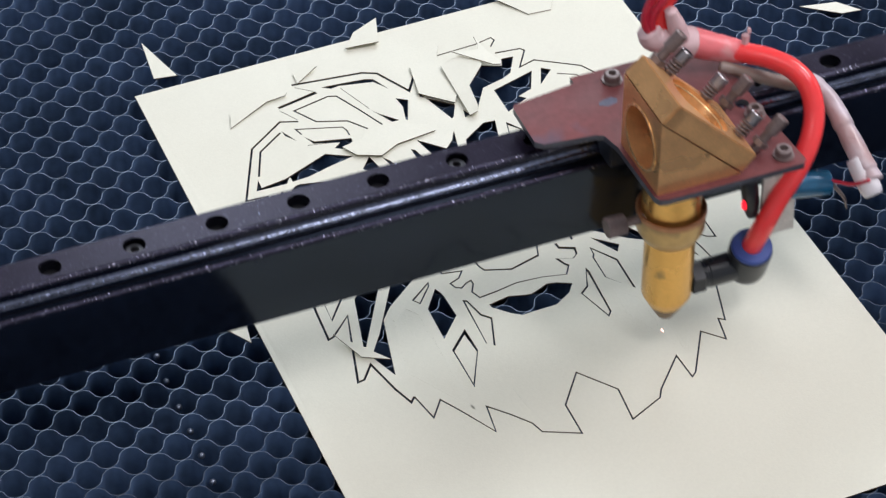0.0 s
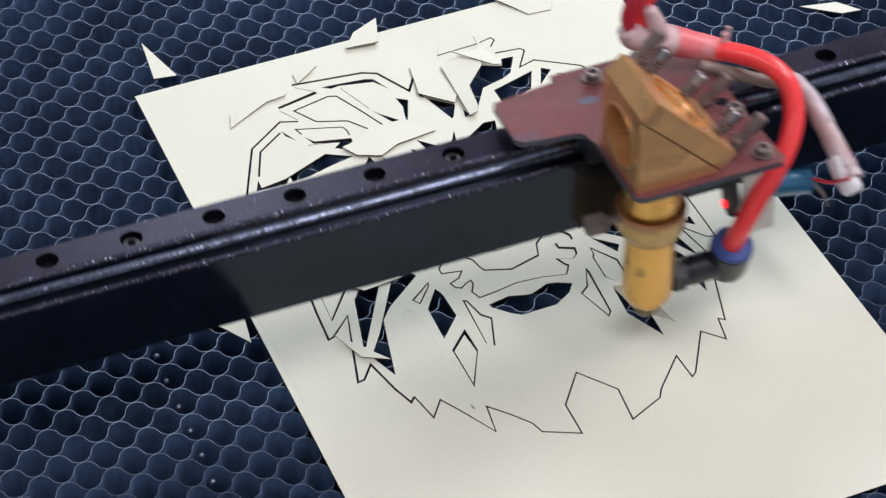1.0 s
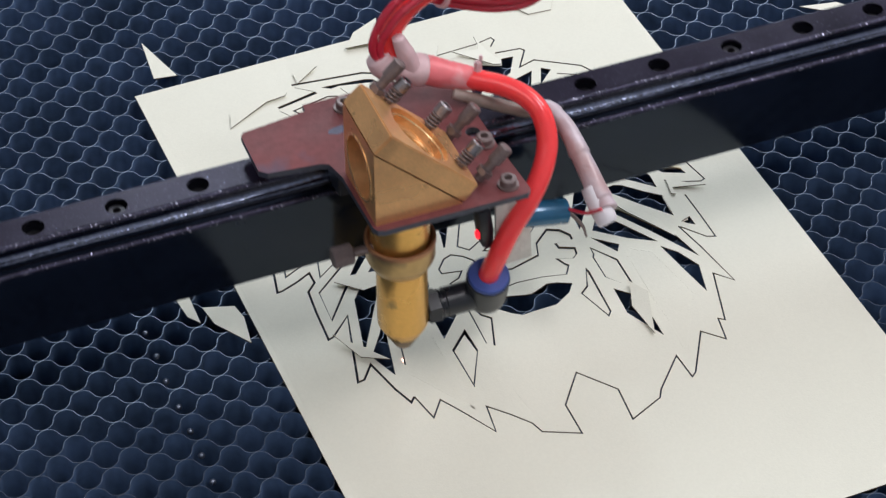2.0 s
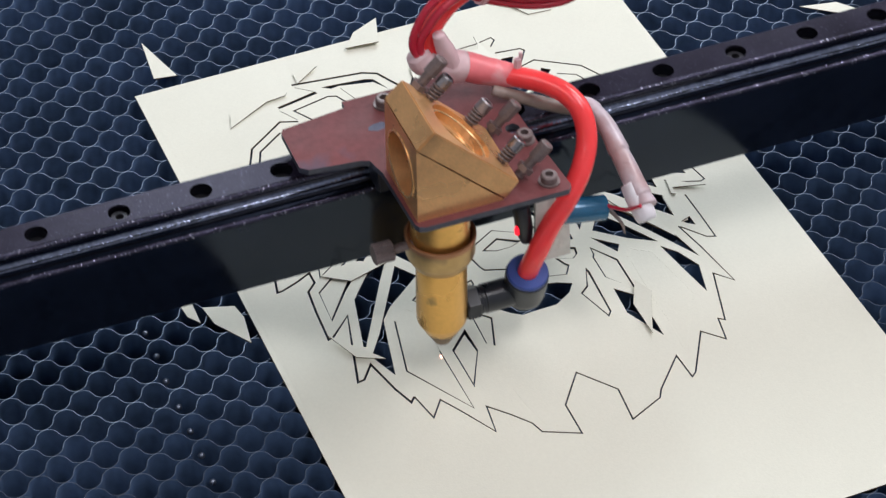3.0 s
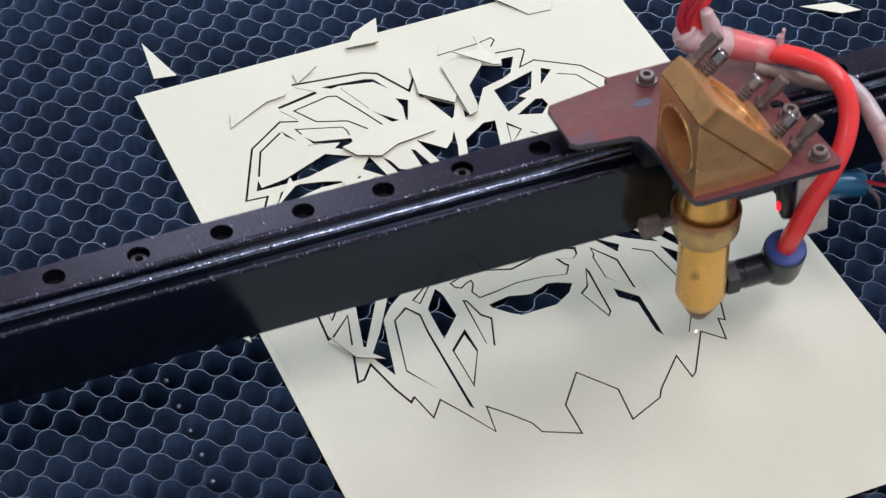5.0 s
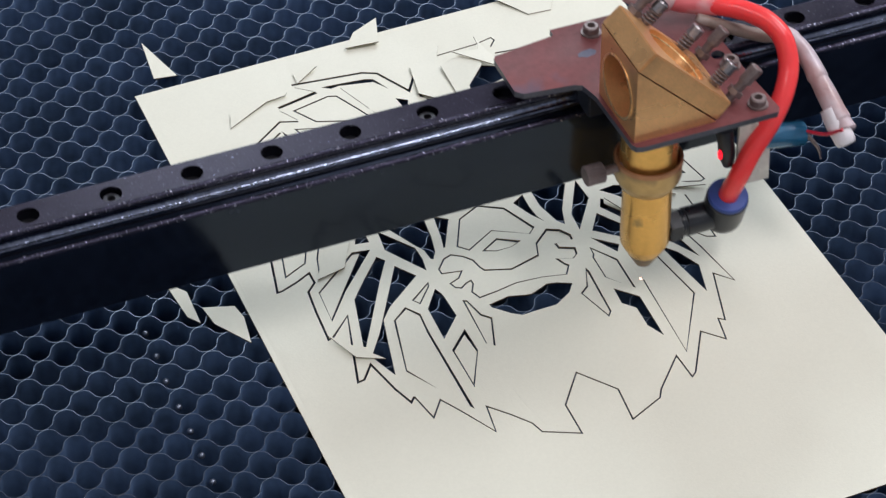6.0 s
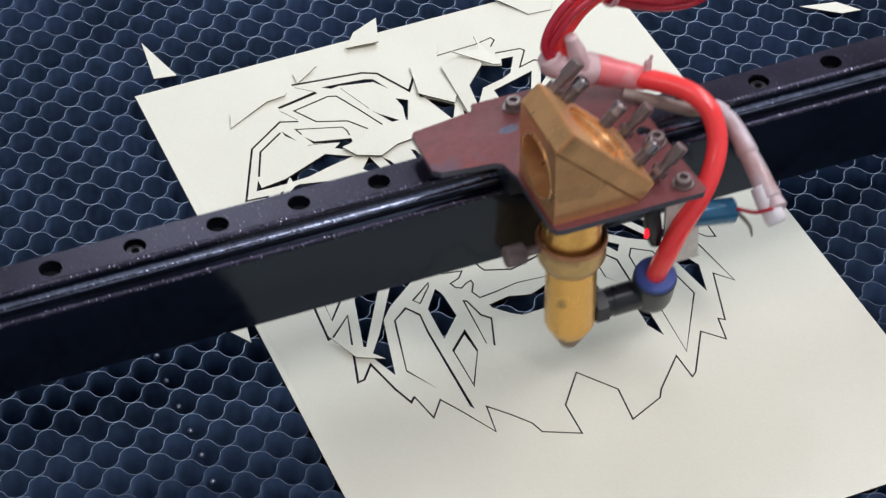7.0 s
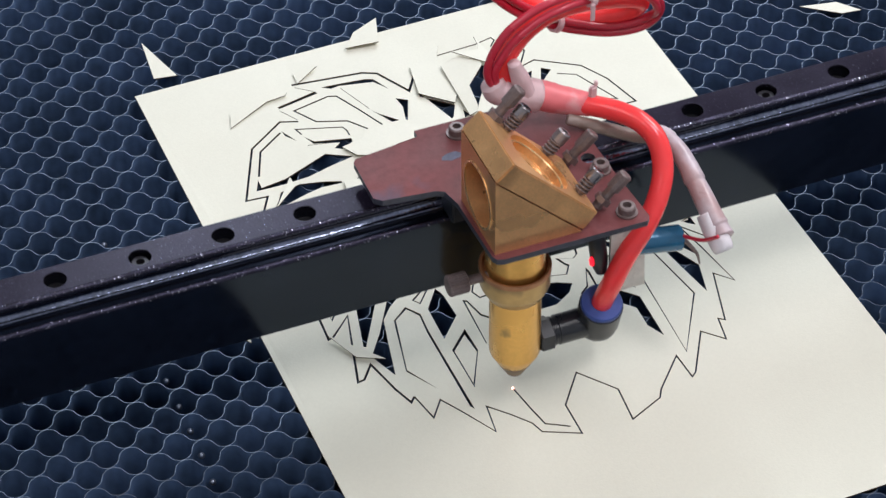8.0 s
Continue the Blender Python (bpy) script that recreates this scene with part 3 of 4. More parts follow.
cut_out("mane", [(129.3, 12.6), (130.7, 11.8), (132.5, 4.4), (135.1, 1.7), (131.3, -10.2), (128.9, -8.1)])
cut_out("tuft", [(122.4, 24.5), (121.9, 22.4), (116.3, 15.7), (114.4, 18.4)])
cut_out("forehead", [(176.1, 88.8), (179.8, 83.4), (173.3, 76.7)])
cut_out("forehead", [(147.8, 70.1), (151.6, 68.5), (154.1, 70), (158.2, 64.2), (156.8, 58.7), (157.6, 52.8), (150.4, 56), (144.2, 53.1), (144.6, 56.6), (143.2, 63.3)],
        [(147.9, 69.4), (151.6, 67.9), (153.9, 69.1), (157.1, 64.4), (155.4, 58.3), (156.6, 54.4), (150.3, 57.3), (145, 54.6), (145, 57), (143.6, 63.1)])
cut_out("mane", [(104.4, 46.7), (110.5, 45.7), (96.4, 30.2), (87.7, 18.7), (88.1, 32.7)],
        [(104.5, 46.1), (106.8, 45.8), (95.1, 29.9), (87.8, 19.7), (88.4, 32.3)])
cut_out("mane", [(125.1, 0.2), (125.5, -10), (118.4, -24.6), (118, -7)],
        [(124.2, -1.9), (125.1, -10.1), (118.8, -22.7), (118.5, -7.7)])
# shapes that are still joined to the sheet when the clip begins, or are being cut
LIVE_A = [(175.9, -0.7), (182.1, -7.1), (181.7, -26), (175.3, -12.5)]
LIVE_B = [(111.3, 16.3), (114.7, 11.6), (114.3, 3.5), (115, -33.1), (101.4, -10.4), (105.8, 11.9)]
LIVE_C = [(188.8, 14.8), (194.9, 10.6), (199, -12.3), (185, -35.5), (186.6, 11.3)]
LIVE_D = [(138.9, -50.9), (135.3, -48.7), (132.3, -47), (130.8, -39.7), (129.1, -29.5)]
for loop in (LIVE_A, LIVE_B, LIVE_C):
    HOLES.append(loop)
HOLES.append(band(LIVE_D, KERF))

SHEET = [(62.3, 150.0), (182.2, 152.5), (241.2, 153.6), (247.3, -106.5), (67.1, -110.0)]


def ripple(x, y):
    """The slight waves of the card on the bed."""
    return 0.25 + 0.3 * noise.noise(Vector((x * 0.018, y * 0.014, 1.7))) + 0.12 * noise.noise(Vector((x * 0.05, y * 0.06, 5.1)))


PTS, GROUPS = cut_faces(SHEET, HOLES, 5.0)
CARD_SHEET = thing("card_sheet", solid(PTS, GROUPS[0], 0.0, CARD, ripple), [M_CARD, M_CARD_EDGE],
                   "cream card sheet with a lion head pattern cut through it", "card sheet")
work = bmesh.new()
work.from_mesh(CARD_SHEET.data)
for f in work.faces:
    f.smooth = True
for e in work.edges:
    e.smooth = len(e.link_faces) == 2 and e.calc_face_angle(0) < 0.6
work.to_mesh(CARD_SHEET.data)
work.free()
for group in GROUPS[1:]:
    if sum(abs((PTS[b] - PTS[a]).cross(PTS[c] - PTS[a])) for a, b, c in group) > 6:
        thing("card_cutout", solid(PTS, group, 0.0, CARD - 0.05, ripple), [M_CARD, M_CARD_EDGE],
              "cream card piece cut free but still in its place", "card cutout", "lion cutouts in the sheet")
TILT = random.Random(7)
for kind, loop in PIECES:
    sink = 0.12 if kind in ("ear", "cheek", "muzzle", "brow") else 0.3
    cx, cy = sum(q[0] for q in loop) / len(loop), sum(q[1] for q in loop) / len(loop)
    reach = max(math.hypot(x - cx, y - cy) for x, y in loop)
    # each piece settles slightly askew, one side lower than the other
    ax, ay = (TILT.uniform(-1, 1) * min(0.05, 0.35 / reach) for _ in range(2))
    if kind == "mane" and cy < 0:
        ax, ay = -0.06, 0.01

    def askew(x, y, cx=cx, cy=cy, ax=ax, ay=ay, drop=min(0.15, (abs(ax) + abs(ay)) * reach * 0.5)):
        return ripple(x, y) + ax * (x - cx) + ay * (y - cy) - drop
    thing(kind + "_cutout", slab(loop, 0.02 - sink * 0.2, CARD - sink * 0.4, (), askew), [M_CARD, M_CARD_EDGE],
          "cream card cutout of the lion's %s in its opening" % kind, "card cutout", "lion cutouts in the sheet")


def offcut(loop, z, label, tilt=(0, 0), face=None, name="card_offcut"):
    cx, cy = sum(q[0] for q in loop) / len(loop), sum(q[1] for q in loop) / len(loop)
    ob = thing(name, slab([(x - cx, y - cy) for x, y in loop], 0, 0.35), [face or M_CARD, M_CARD_BROWN if face else M_CARD_EDGE],
               label, "card offcut", "loose card offcuts")
    ob.matrix_world = pose(cx * MM, cy * MM, (z + (ripple(cx, cy) + 0.35 if z > 0.3 else 0)) * MM, tilt[0], tilt[1], 0)
    return ob, cx, cy


ON_SHEET = "loose pointed cream card offcut lying on the cut sheet"
ON_BED = "small cream card offcut lying on the honeycomb bed"
offcut([(119.4, 96.6), (127, 98.3), (130, 101.9), (139.2, 103.4), (151.1, 96.6), (151.9, 93), (137.2, 91), (130.2, 87.1), (122.5, 90.6)], 0.6, ON_SHEET, (-2.1, 0.4))
offcut([(170.0, 136.6), (167.1, 130.5), (167.2, 125.6), (166.0, 121.7), (166.5, 109.0), (163.4, 103.9), (155.7, 111.0), (153.6, 113.2), (156.0, 128.1)], 0.7, ON_SHEET, (-1.0, 0.8))
offcut([(165.9, 123.6), (173.7, 125.9), (179.1, 120.2), (179.2, 117.8), (171.1, 109.6), (169.9, 98.8), (168.6, 96.0), (165.5, 95.3)], 2.0, ON_SHEET, (1.0, -5.0))
offcut([(182.4, 133.7), (183.7, 123.7), (186.1, 116.9), (185.1, 115.2), (182.5, 116.0), (171.4, 127.7), (177.7, 126.2), (180.8, 126.0), (182.0, 128.9)], 3.0, ON_SHEET, (-2.0, 4.0))
offcut([(138.8, 146.3), (144.4, 153.8), (154.7, 158.5), (150.7, 144.9)], 1.2, ON_SHEET, (-1.9, -2.1))
offcut([(196.6, 155.5), (208.6, 156.1), (218.1, 145.6), (215.3, 140.6), (206.7, 141.2), (202.7, 147.2)], 0.6, ON_SHEET, (4.0, -0.2))
offcut([(89.9, 127.8), (100.4, 130.5), (111.5, 131.3), (110.6, 130.0), (103.5, 129.2), (87.6, 120.6)], 0.6, ON_SHEET, (2.0, -0.2))
offcut([(117, 140.7), (116.6, 134.8), (125.9, 140.9)], 0.6, ON_SHEET, (1.1, -2.8))
offcut([(97.9, 88.7), (98.2, 83.9), (88.8, 75.5)], 0.6, ON_SHEET, (1.1, 2.9))
offcut([(113.8, 80), (113.1, 73.2), (125.4, 78.7)], 0.6, ON_SHEET, (0.2, 1.9))
offcut([(214.1, 71.3), (210.4, 65), (202.8, 56.6), (197.6, 58.1), (197.1, 65), (200.7, 70.6), (208.4, 71.3)], 0.6, ON_SHEET, (1.4, -3.5))
offcut([(211.5, 65.1), (215.6, 69.9), (220.9, 43.6), (217.1, 46.0), (216.2, 54.9)], 0.5, "yellowed cream card offcut curling up from the cut sheet", (-1, 5), M_CARD_WARM)
offcut([(212.0, 66.6), (217.9, 55.3), (220.4, 48.2), (209.2, 52.4), (206.5, 61.1)], 0.2, "cream card offcut lying in an opening of the sheet", (0, 2))
offcut([(190.3, 39.1), (193.6, 36.5), (203, 23.7), (204.8, 14), (201.2, 19.9), (194.7, 30)], 0.6, ON_SHEET, (2.1, 0.7))
offcut([(213.5, 40.3), (215.1, 40.0), (217.6, 37.4), (224.4, 32.5), (213.9, 35.9), (213.5, 32.4), (212.3, 33.4)], 0.6, ON_SHEET, (-1.6, -3.0))
offcut([(209.1, 33.6), (212.9, 30.5), (212.4, 20.5), (209.0, 19.8), (208.6, 26.8)], 0.2, "cream card offcut lying in an opening of the sheet", (1, 3))
offcut([(73.3, 178.8), (79.5, 156.5), (71.5, 157.7)], -0.25, ON_BED)
offcut([(299.5, 109.6), (313, 107), (319.1, 99.5), (311.7, 100.3)], -0.25, ON_BED)
offcut([(44.1, 56.8), (49.5, 49.8), (49.3, 34.5), (46.3, 38.5)], -0.25, ON_BED)
offcut([(51.8, 41), (61.6, 37.8), (62.8, 31.8), (61.3, 20.1), (53.3, 32.4)], -0.25, ON_BED)
SLIVER, SX, SY = offcut([(85.6, 11.8), (90.5, -0.2), (98.6, -4.6)], 0.9, ON_SHEET, name="card_sliver")
DIAMOND, DX, DY = offcut([(94.3, 34.3), (100.8, 35.4), (108.2, 34.4), (115.6, 29.4), (101.8, 27.6)], 0.7, ON_SHEET, name="card_diamond")


# ---- gantry beam ----
GANTRY = empty("gantry_beam", "glossy black gantry beam with a steel linear rail on top", "gantry")
X0, X1 = -160, 520
BEAM = part("beam_tube", extrude_x([(-8.6, 30.6), (9.5, 30.6), (9.5, 58), (-7.8, 58), (-8.25, 57.9), (-8.65, 57.65), (-8.9, 57.25), (-9.0, 56.8), (-9.0, 31.0)], X0, X1), [M_BEAM, M_EDGE_SPARKLE], GANTRY, "glossy black painted square tube")
# the painted sparkle goes on the rounded top front edge
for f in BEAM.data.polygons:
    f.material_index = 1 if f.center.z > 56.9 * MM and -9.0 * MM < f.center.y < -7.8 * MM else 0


def ring(x, y, r, n=28):
    return [(x + r * math.cos(2 * math.pi * i / n), y + r * math.sin(2 * math.pi * i / n)) for i in range(n)]


BORES = [25.0 * k for k in range(-5, 20)]
GROOVE = [(-5.75 + 1.15 * math.cos(math.radians(a)), 62.55 + 1.9 * math.sin(math.radians(a))) for a in range(84, -91, -6)]
ROUND = [(-4.5 - 1.2 * math.sin(math.pi / 2 * k / 6), 64.8 + 1.18 * math.cos(math.pi / 2 * k / 6)) for k in range(7)]
RAIL = part("rail", extrude_x([(-6.2, 58.0), (-6.2, 60.2), (-6.05, 60.5)] + GROOVE[::-1] + ROUND[::-1] + [(-4.4, 64.9), (5.4, 64.9), (5.4, 62), (6.0, 60), (6.0, 58)], X0, X1),
            M_RAIL_SIDE, GANTRY, "dark oiled rail flank with ball groove")
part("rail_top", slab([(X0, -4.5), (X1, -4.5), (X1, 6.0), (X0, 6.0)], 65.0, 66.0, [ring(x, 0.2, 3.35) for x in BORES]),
     [M_RAIL, M_EDGE_SPARKLE], GANTRY, "blackened rail top with a row of screw holes")
for x in BORES:
    carve(RAIL, lathe([(3.35, 61.0), (3.35, 70)], 28, origin=(x, 0.2, 0)))
for m in (M_EDGE_SPARKLE, M_GLINT):
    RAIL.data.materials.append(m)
# painted sparkle on the rounded edge, painted glint low in the groove
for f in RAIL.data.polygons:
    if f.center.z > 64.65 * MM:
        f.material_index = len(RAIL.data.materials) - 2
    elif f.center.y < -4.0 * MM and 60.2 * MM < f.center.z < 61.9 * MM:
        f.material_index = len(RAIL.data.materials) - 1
for i, x in enumerate(BORES):
    if (i - 5) % 4 == 1:
        part("rail_screw", lathe([(2.7, 61.7), (2.7, 64.0), (2.4, 64.3), (1.3, 64.3), (1.2, 62.4), (0, 62.4)], 24, origin=(x, 0.2, 0)), M_SUNK, GANTRY, "sunk hex screw")
    else:
        # near-black disc puts the shade of the open bore into colour
        part("bore_shade_disc", lathe([(3.3, 61.62), (3.3, 61.8), (0, 61.8)], 20, origin=(x, 0.2, 0)), M_HOLE, GANTRY)

# ---- laser head ----
HEAD = empty("laser_carriage", "laser cutting carriage with gold mirror mount and brass nozzle", "laser carriage")
PLATE = part("mounting_plate", slab([(-35.6, 8.3), (-34.6, 9.7), (-14.6, 12.3), (-13.9, 12.8), (-13.9, 15.3), (20, 15.3), (33.0, 9.0), (33.6, -25.0), (35.0, -45.4), (33.6, -47.2),
              (-10.5, -46.9), (-12.6, -46.2), (-13.4, -44.5), (-14.0, -20.1), (-15.6, -13.6), (-18.0, -12.4), (-33.6, -10.6), (-35.8, -8.6)], 71, 73,
              [ring(29, -15.6, 2.2, 16)]), [M_PLATE, M_PLATE_EDGE], HEAD, "red-brown painted steel plate with worn grey edges")
part("paint_smear", slab([(-11.2, -0.4), (-8.6, -1.6), (-5.6, -1.0), (-4.6, 0.6), (-6.0, 2.0), (-8.8, 1.8), (-10.6, 1.0)], 73.0, 73.06), [M_SMEAR, M_SMEAR], PLATE, "faded blue paint smear")
part("carriage_block", box(-13, 22, -13.4, 13.4, 59, 71, 0.5), M_FITTING, HEAD, "black linear bearing block")
BODY = part("mirror_block", extrude_y([(-12.4, 73), (-12.4, 99.5), (14.3, 73.1), (14.3, 73)], -44.2, -18.8), M_GOLD, HEAD, "gold anodised wedge with a round beam hole")
carve(BODY, lathe([(9.6, -20), (9.6, 17)], 48, (1, 0, 0), (-6, -31.2, 85.0)))
# thin pale ring as the painted highlight round the beam hole
part("hole_rim", lathe([(9.6, 0), (10.3, 0), (10.3, 0.35), (9.6, 0.35), (9.6, 0)], 48, (-1, 0, 0), (-12.35, -31.2, 85.0)), M_GOLD_HIGHLIGHT, BODY, smooth=False)
SLAB = part("mirror_plate", extrude_y([(-12.4, 99.9), (-6.9, 104.9), (19.2, 78.5), (16.5, 75.2), (14.7, 73.4)], -44.4, -18.6, 0.35), M_GOLD, HEAD, "gold slanted mirror holder")
NORM = Vector((0.700, 0, 0.714)).normalized()
MID = Vector((6.2, -31.6, 91.7))
carve(SLAB, lathe([(10.8, -5.2), (10.8, 6)], 56, NORM, MID))
part("mirror_cell", lathe([(10.75, -5.2), (10.75, -1.5), (9.5, -1.3), (9.2, -3.6), (7.7, -3.8), (7.4, -4.7), (0, -4.7)], 56, NORM, MID), M_GOLD, SLAB, "round stepped mirror cell")
# the pale gold paints a highlight crescent round the mirror cell
part("retaining_ring", lathe([(9.2, -1.4), (9.9, -1.4), (9.9, -1.1), (9.3, -1.1), (9.2, -1.4)], 56, NORM, MID), M_GOLD_HIGHLIGHT, SLAB)
part("mirror", lathe([(7.1, -4.6), (7.1, -4.2), (0, -4.2)], 40, NORM, MID), M_MIRROR, SLAB)


def cap_bolt(parent, at, axis, r=2.4, h=2.6, material=None, name="bolt", label="steel cap screw with hex socket"):
    part(name, lathe([(r, 0), (r, h - 0.4), (r - 0.4, h), (r * 0.52, h), (r * 0.48, h - 1.8), (0, h - 1.8)], 24, axis, at), material or M_BOLT, parent, label)


def sprung_screw(at):
    base = Vector(at)
    part("spring", tube([base + Q @ Vector((1.75 * math.cos(a), 1.75 * math.sin(a), 0.3 + 4.6 * a / (8 * math.pi)))
                         for a in (8 * math.pi * i / 96 for i in range(97))], 0.42, 6), M_BOLT, HEAD, "wound spring wire", smooth=True)
    part("screw_shaft", lathe([(1.2, -2), (1.2, 6)], 12, NORM, at), M_BOLT, HEAD)
    cap_bolt(HEAD, base + NORM * 5.0, NORM, 2.2, 3.6, M_STEEL, "adjusting_screw", "bright adjusting screw")


def thumb_bolt(at, length=9.0, lean=(0, 0, 0)):
    ax = (NORM + Vector(lean)).normalized()
    part("lock_screw", lathe([(1.5, -2), (1.5, length - 6), (2.1, length - 6), (2.15, length - 0.5), (1.8, length), (0, length)], 10, ax, at), M_BOLT, HEAD, "dark hexagon lock screw")
    part("lock_nut", lathe([(2.6, 0), (2.6, 1.8), (1.4, 1.8)], 6, ax, at), M_BOLT, HEAD)


Q = Vector((0, 0, 1)).rotation_difference(NORM)
for spot in ((0.6, -21.0, 97.4), (12.2, -22.6, 85.8), (16.2, -37.6, 82.0)):
    sprung_screw(spot)
thumb_bolt((-2.2, -18.4, 100.2), 11.5)
thumb_bolt((20.9, -19.4, 78.0), 11)
thumb_bolt((23.1, -37.6, 76.0), 11)
for x, y in ((-2.6, 9.2), (29.5, -41.8), (30.2, -21.8)):
    part("washer", lathe([(3.2, 73), (3.2, 73.6), (0, 73.6)], 28, origin=(x, y, 0)), M_BOLT, HEAD)
    cap_bolt(HEAD, (x, y, 73.6), (0, 0, 1), 2.5, 2.4)

part("lens_tube", lathe([(8.9, 51.5), (8.9, 71)], 56, origin=(0.15, -29.5, 0)), M_BRASS, HEAD, "brass lens tube")
part("tube_collar", lathe([(7.8, 41.2), (8.4, 41.8), (10.2, 45.2), (10.5, 46.2), (10.5, 51.4), (8.6, 51.4)], 56, origin=(0.15, -29.5, 0)), M_COLLAR, HEAD, "stained brass clamping collar")
part("collar_ring", lathe([(10.4, 51.3), (10.8, 51.6), (10.8, 52.7), (10.5, 53.1), (9.9, 53.1), (9.5, 51.6), (8.7, 51.6)], 56, origin=(0.15, -29.5, 0)), M_COPPER, HEAD, "copper-brown ring")
part("nozzle", lathe([(5.5, 13.6), (7.5, 17.4), (7.8, 18.4), (7.8, 41.4)], 56, origin=(0.4, -29.5, 0)), M_BRASS, HEAD, "brass air nozzle")
part("nozzle_tip", lathe([(0.8, 9.0), (0.9, 8.0), (2.2, 8.0), (2.6, 8.3), (5.55, 13.6), (0.8, 13.6)], 40, origin=(0.4, -29.5, 0)), M_TIP, HEAD, "scorched nozzle tip")
KNURL = lathe([(2.9, 0), (3.3, 0.4), (3.3, 5.8), (2.9, 6.2)], 44, (-1, 0, 0), (-15.0, -29.5, 51.0))
for v in KNURL.verts:
    # every other edge is sunk, for the knurling
    y, z = v.co.y + 29.5, v.co.z - 51.0
    k = 1.0 if round(math.atan2(z, y) / (2 * math.pi) * 44) % 2 else 0.90
    v.co.y, v.co.z = -29.5 + y * k, 51.0 + z * k
KNOB = part("thumb_screw", KNURL, M_BOLT, HEAD, "knurled dark thumb screw")
part("screw_shaft", lathe([(1.5, 0), (1.5, 7)], 12, (-1, 0, 0), (-8.6, -29.5, 51.0)), M_BOLT, KNOB)

ELBOW = part("air_fitting", lathe([(4.6, 7.4), (4.6, 12.6), (4.4, 12.8), (4.4, 13.8), (4.7, 14.0), (4.7, 27.0)], 32, (1, 0, 0), (0, -29.5, 20.6)), M_FITTING, HEAD, "black push-fit elbow fitting")
LEAN = Vector((-0.03, -0.31, 0.95)).normalized()
BEND = Vector((27.7, -29.5, 20.6))
part("elbow_body", lathe([(3.2, -5.6), (5.1, -5.2), (6.3, -3.4), (6.7, -1.0), (6.75, 8.2), (6.4, 8.6)], 36, LEAN, BEND), M_FITTING, ELBOW)
part("hex_nut", lathe([(5.1, 7.6), (5.4, 7.9), (5.4, 11.6), (5.1, 11.9)], 6, (1, 0, 0), (0, -29.5, 20.6)), M_FITTING, ELBOW)
part("release_collar", lathe([(6.4, 8.5), (6.45, 9.6), (6.1, 10.1), (3.4, 10.1)], 36, LEAN, BEND), M_BLUE, ELBOW, "blue release collar")
HOSE_LINE = glide([BEND + LEAN * 3, BEND + LEAN * 9.8, (30.0, -33.9, 38.8), (34.6, -33.0, 47.2), (41.2, -31.0, 54.9), (46.7, -27.5, 61.8), (50.3, -22.5, 68.1), (50.6, -17.0, 74.1),
                   (48.0, -11.5, 77.4), (43.5, -6.5, 78.9), (38.6, -2.5, 79.4), (33.2, 0.8, 80.0), (27.0, 3.5, 81.4), (20.5, 5.5, 84.0)], 9)
part("air_hose", tube(HOSE_LINE, 3.2, 24), M_RED, HEAD, "glossy red air hose", smooth=True)
WRAP = glide([(36.6, -0.2, 79.0), (31.7, 2.0, 80.2), (27.0, 3.5, 81.6), (22.7, 5.0, 83.2), (17.5, 5.6, 84.9)], 8)
part("tape_wrap", tube(WRAP, lambda s: 3.55 + 1.0 * min(1, 1.6 * s) + 0.12 * ((5 * s) % 1), 24, wobble=0.04), M_TAPE, HEAD, "frosted plastic tape round the hose", smooth=True)
part("tape_wrap", tube(glide([(21.5, 5.2, 83.4), (17.5, 5.6, 84.9), (12.9, 6.0, 86.4), (9.2, 6.5, 88.2), (7.6, 7.0, 91.0)], 6), lambda s: 4.9 - 0.9 * s + 0.25 * math.sin(11 * s), 20, wobble=0.10), M_FROST, HEAD, "frosted plastic tape bundle", smooth=True)
part("tape_flap", tube(glide([(17.6, 4.4, 85.5), (15.6, 4.2, 92.0), (14.3, 4.3, 95.4), (13.4, 4.5, 98.4)], 6), lambda s: 3.3 - 1.4 * s, 12, wobble=0.1), M_FROST, HEAD, "loose end of frosted tape", smooth=True)
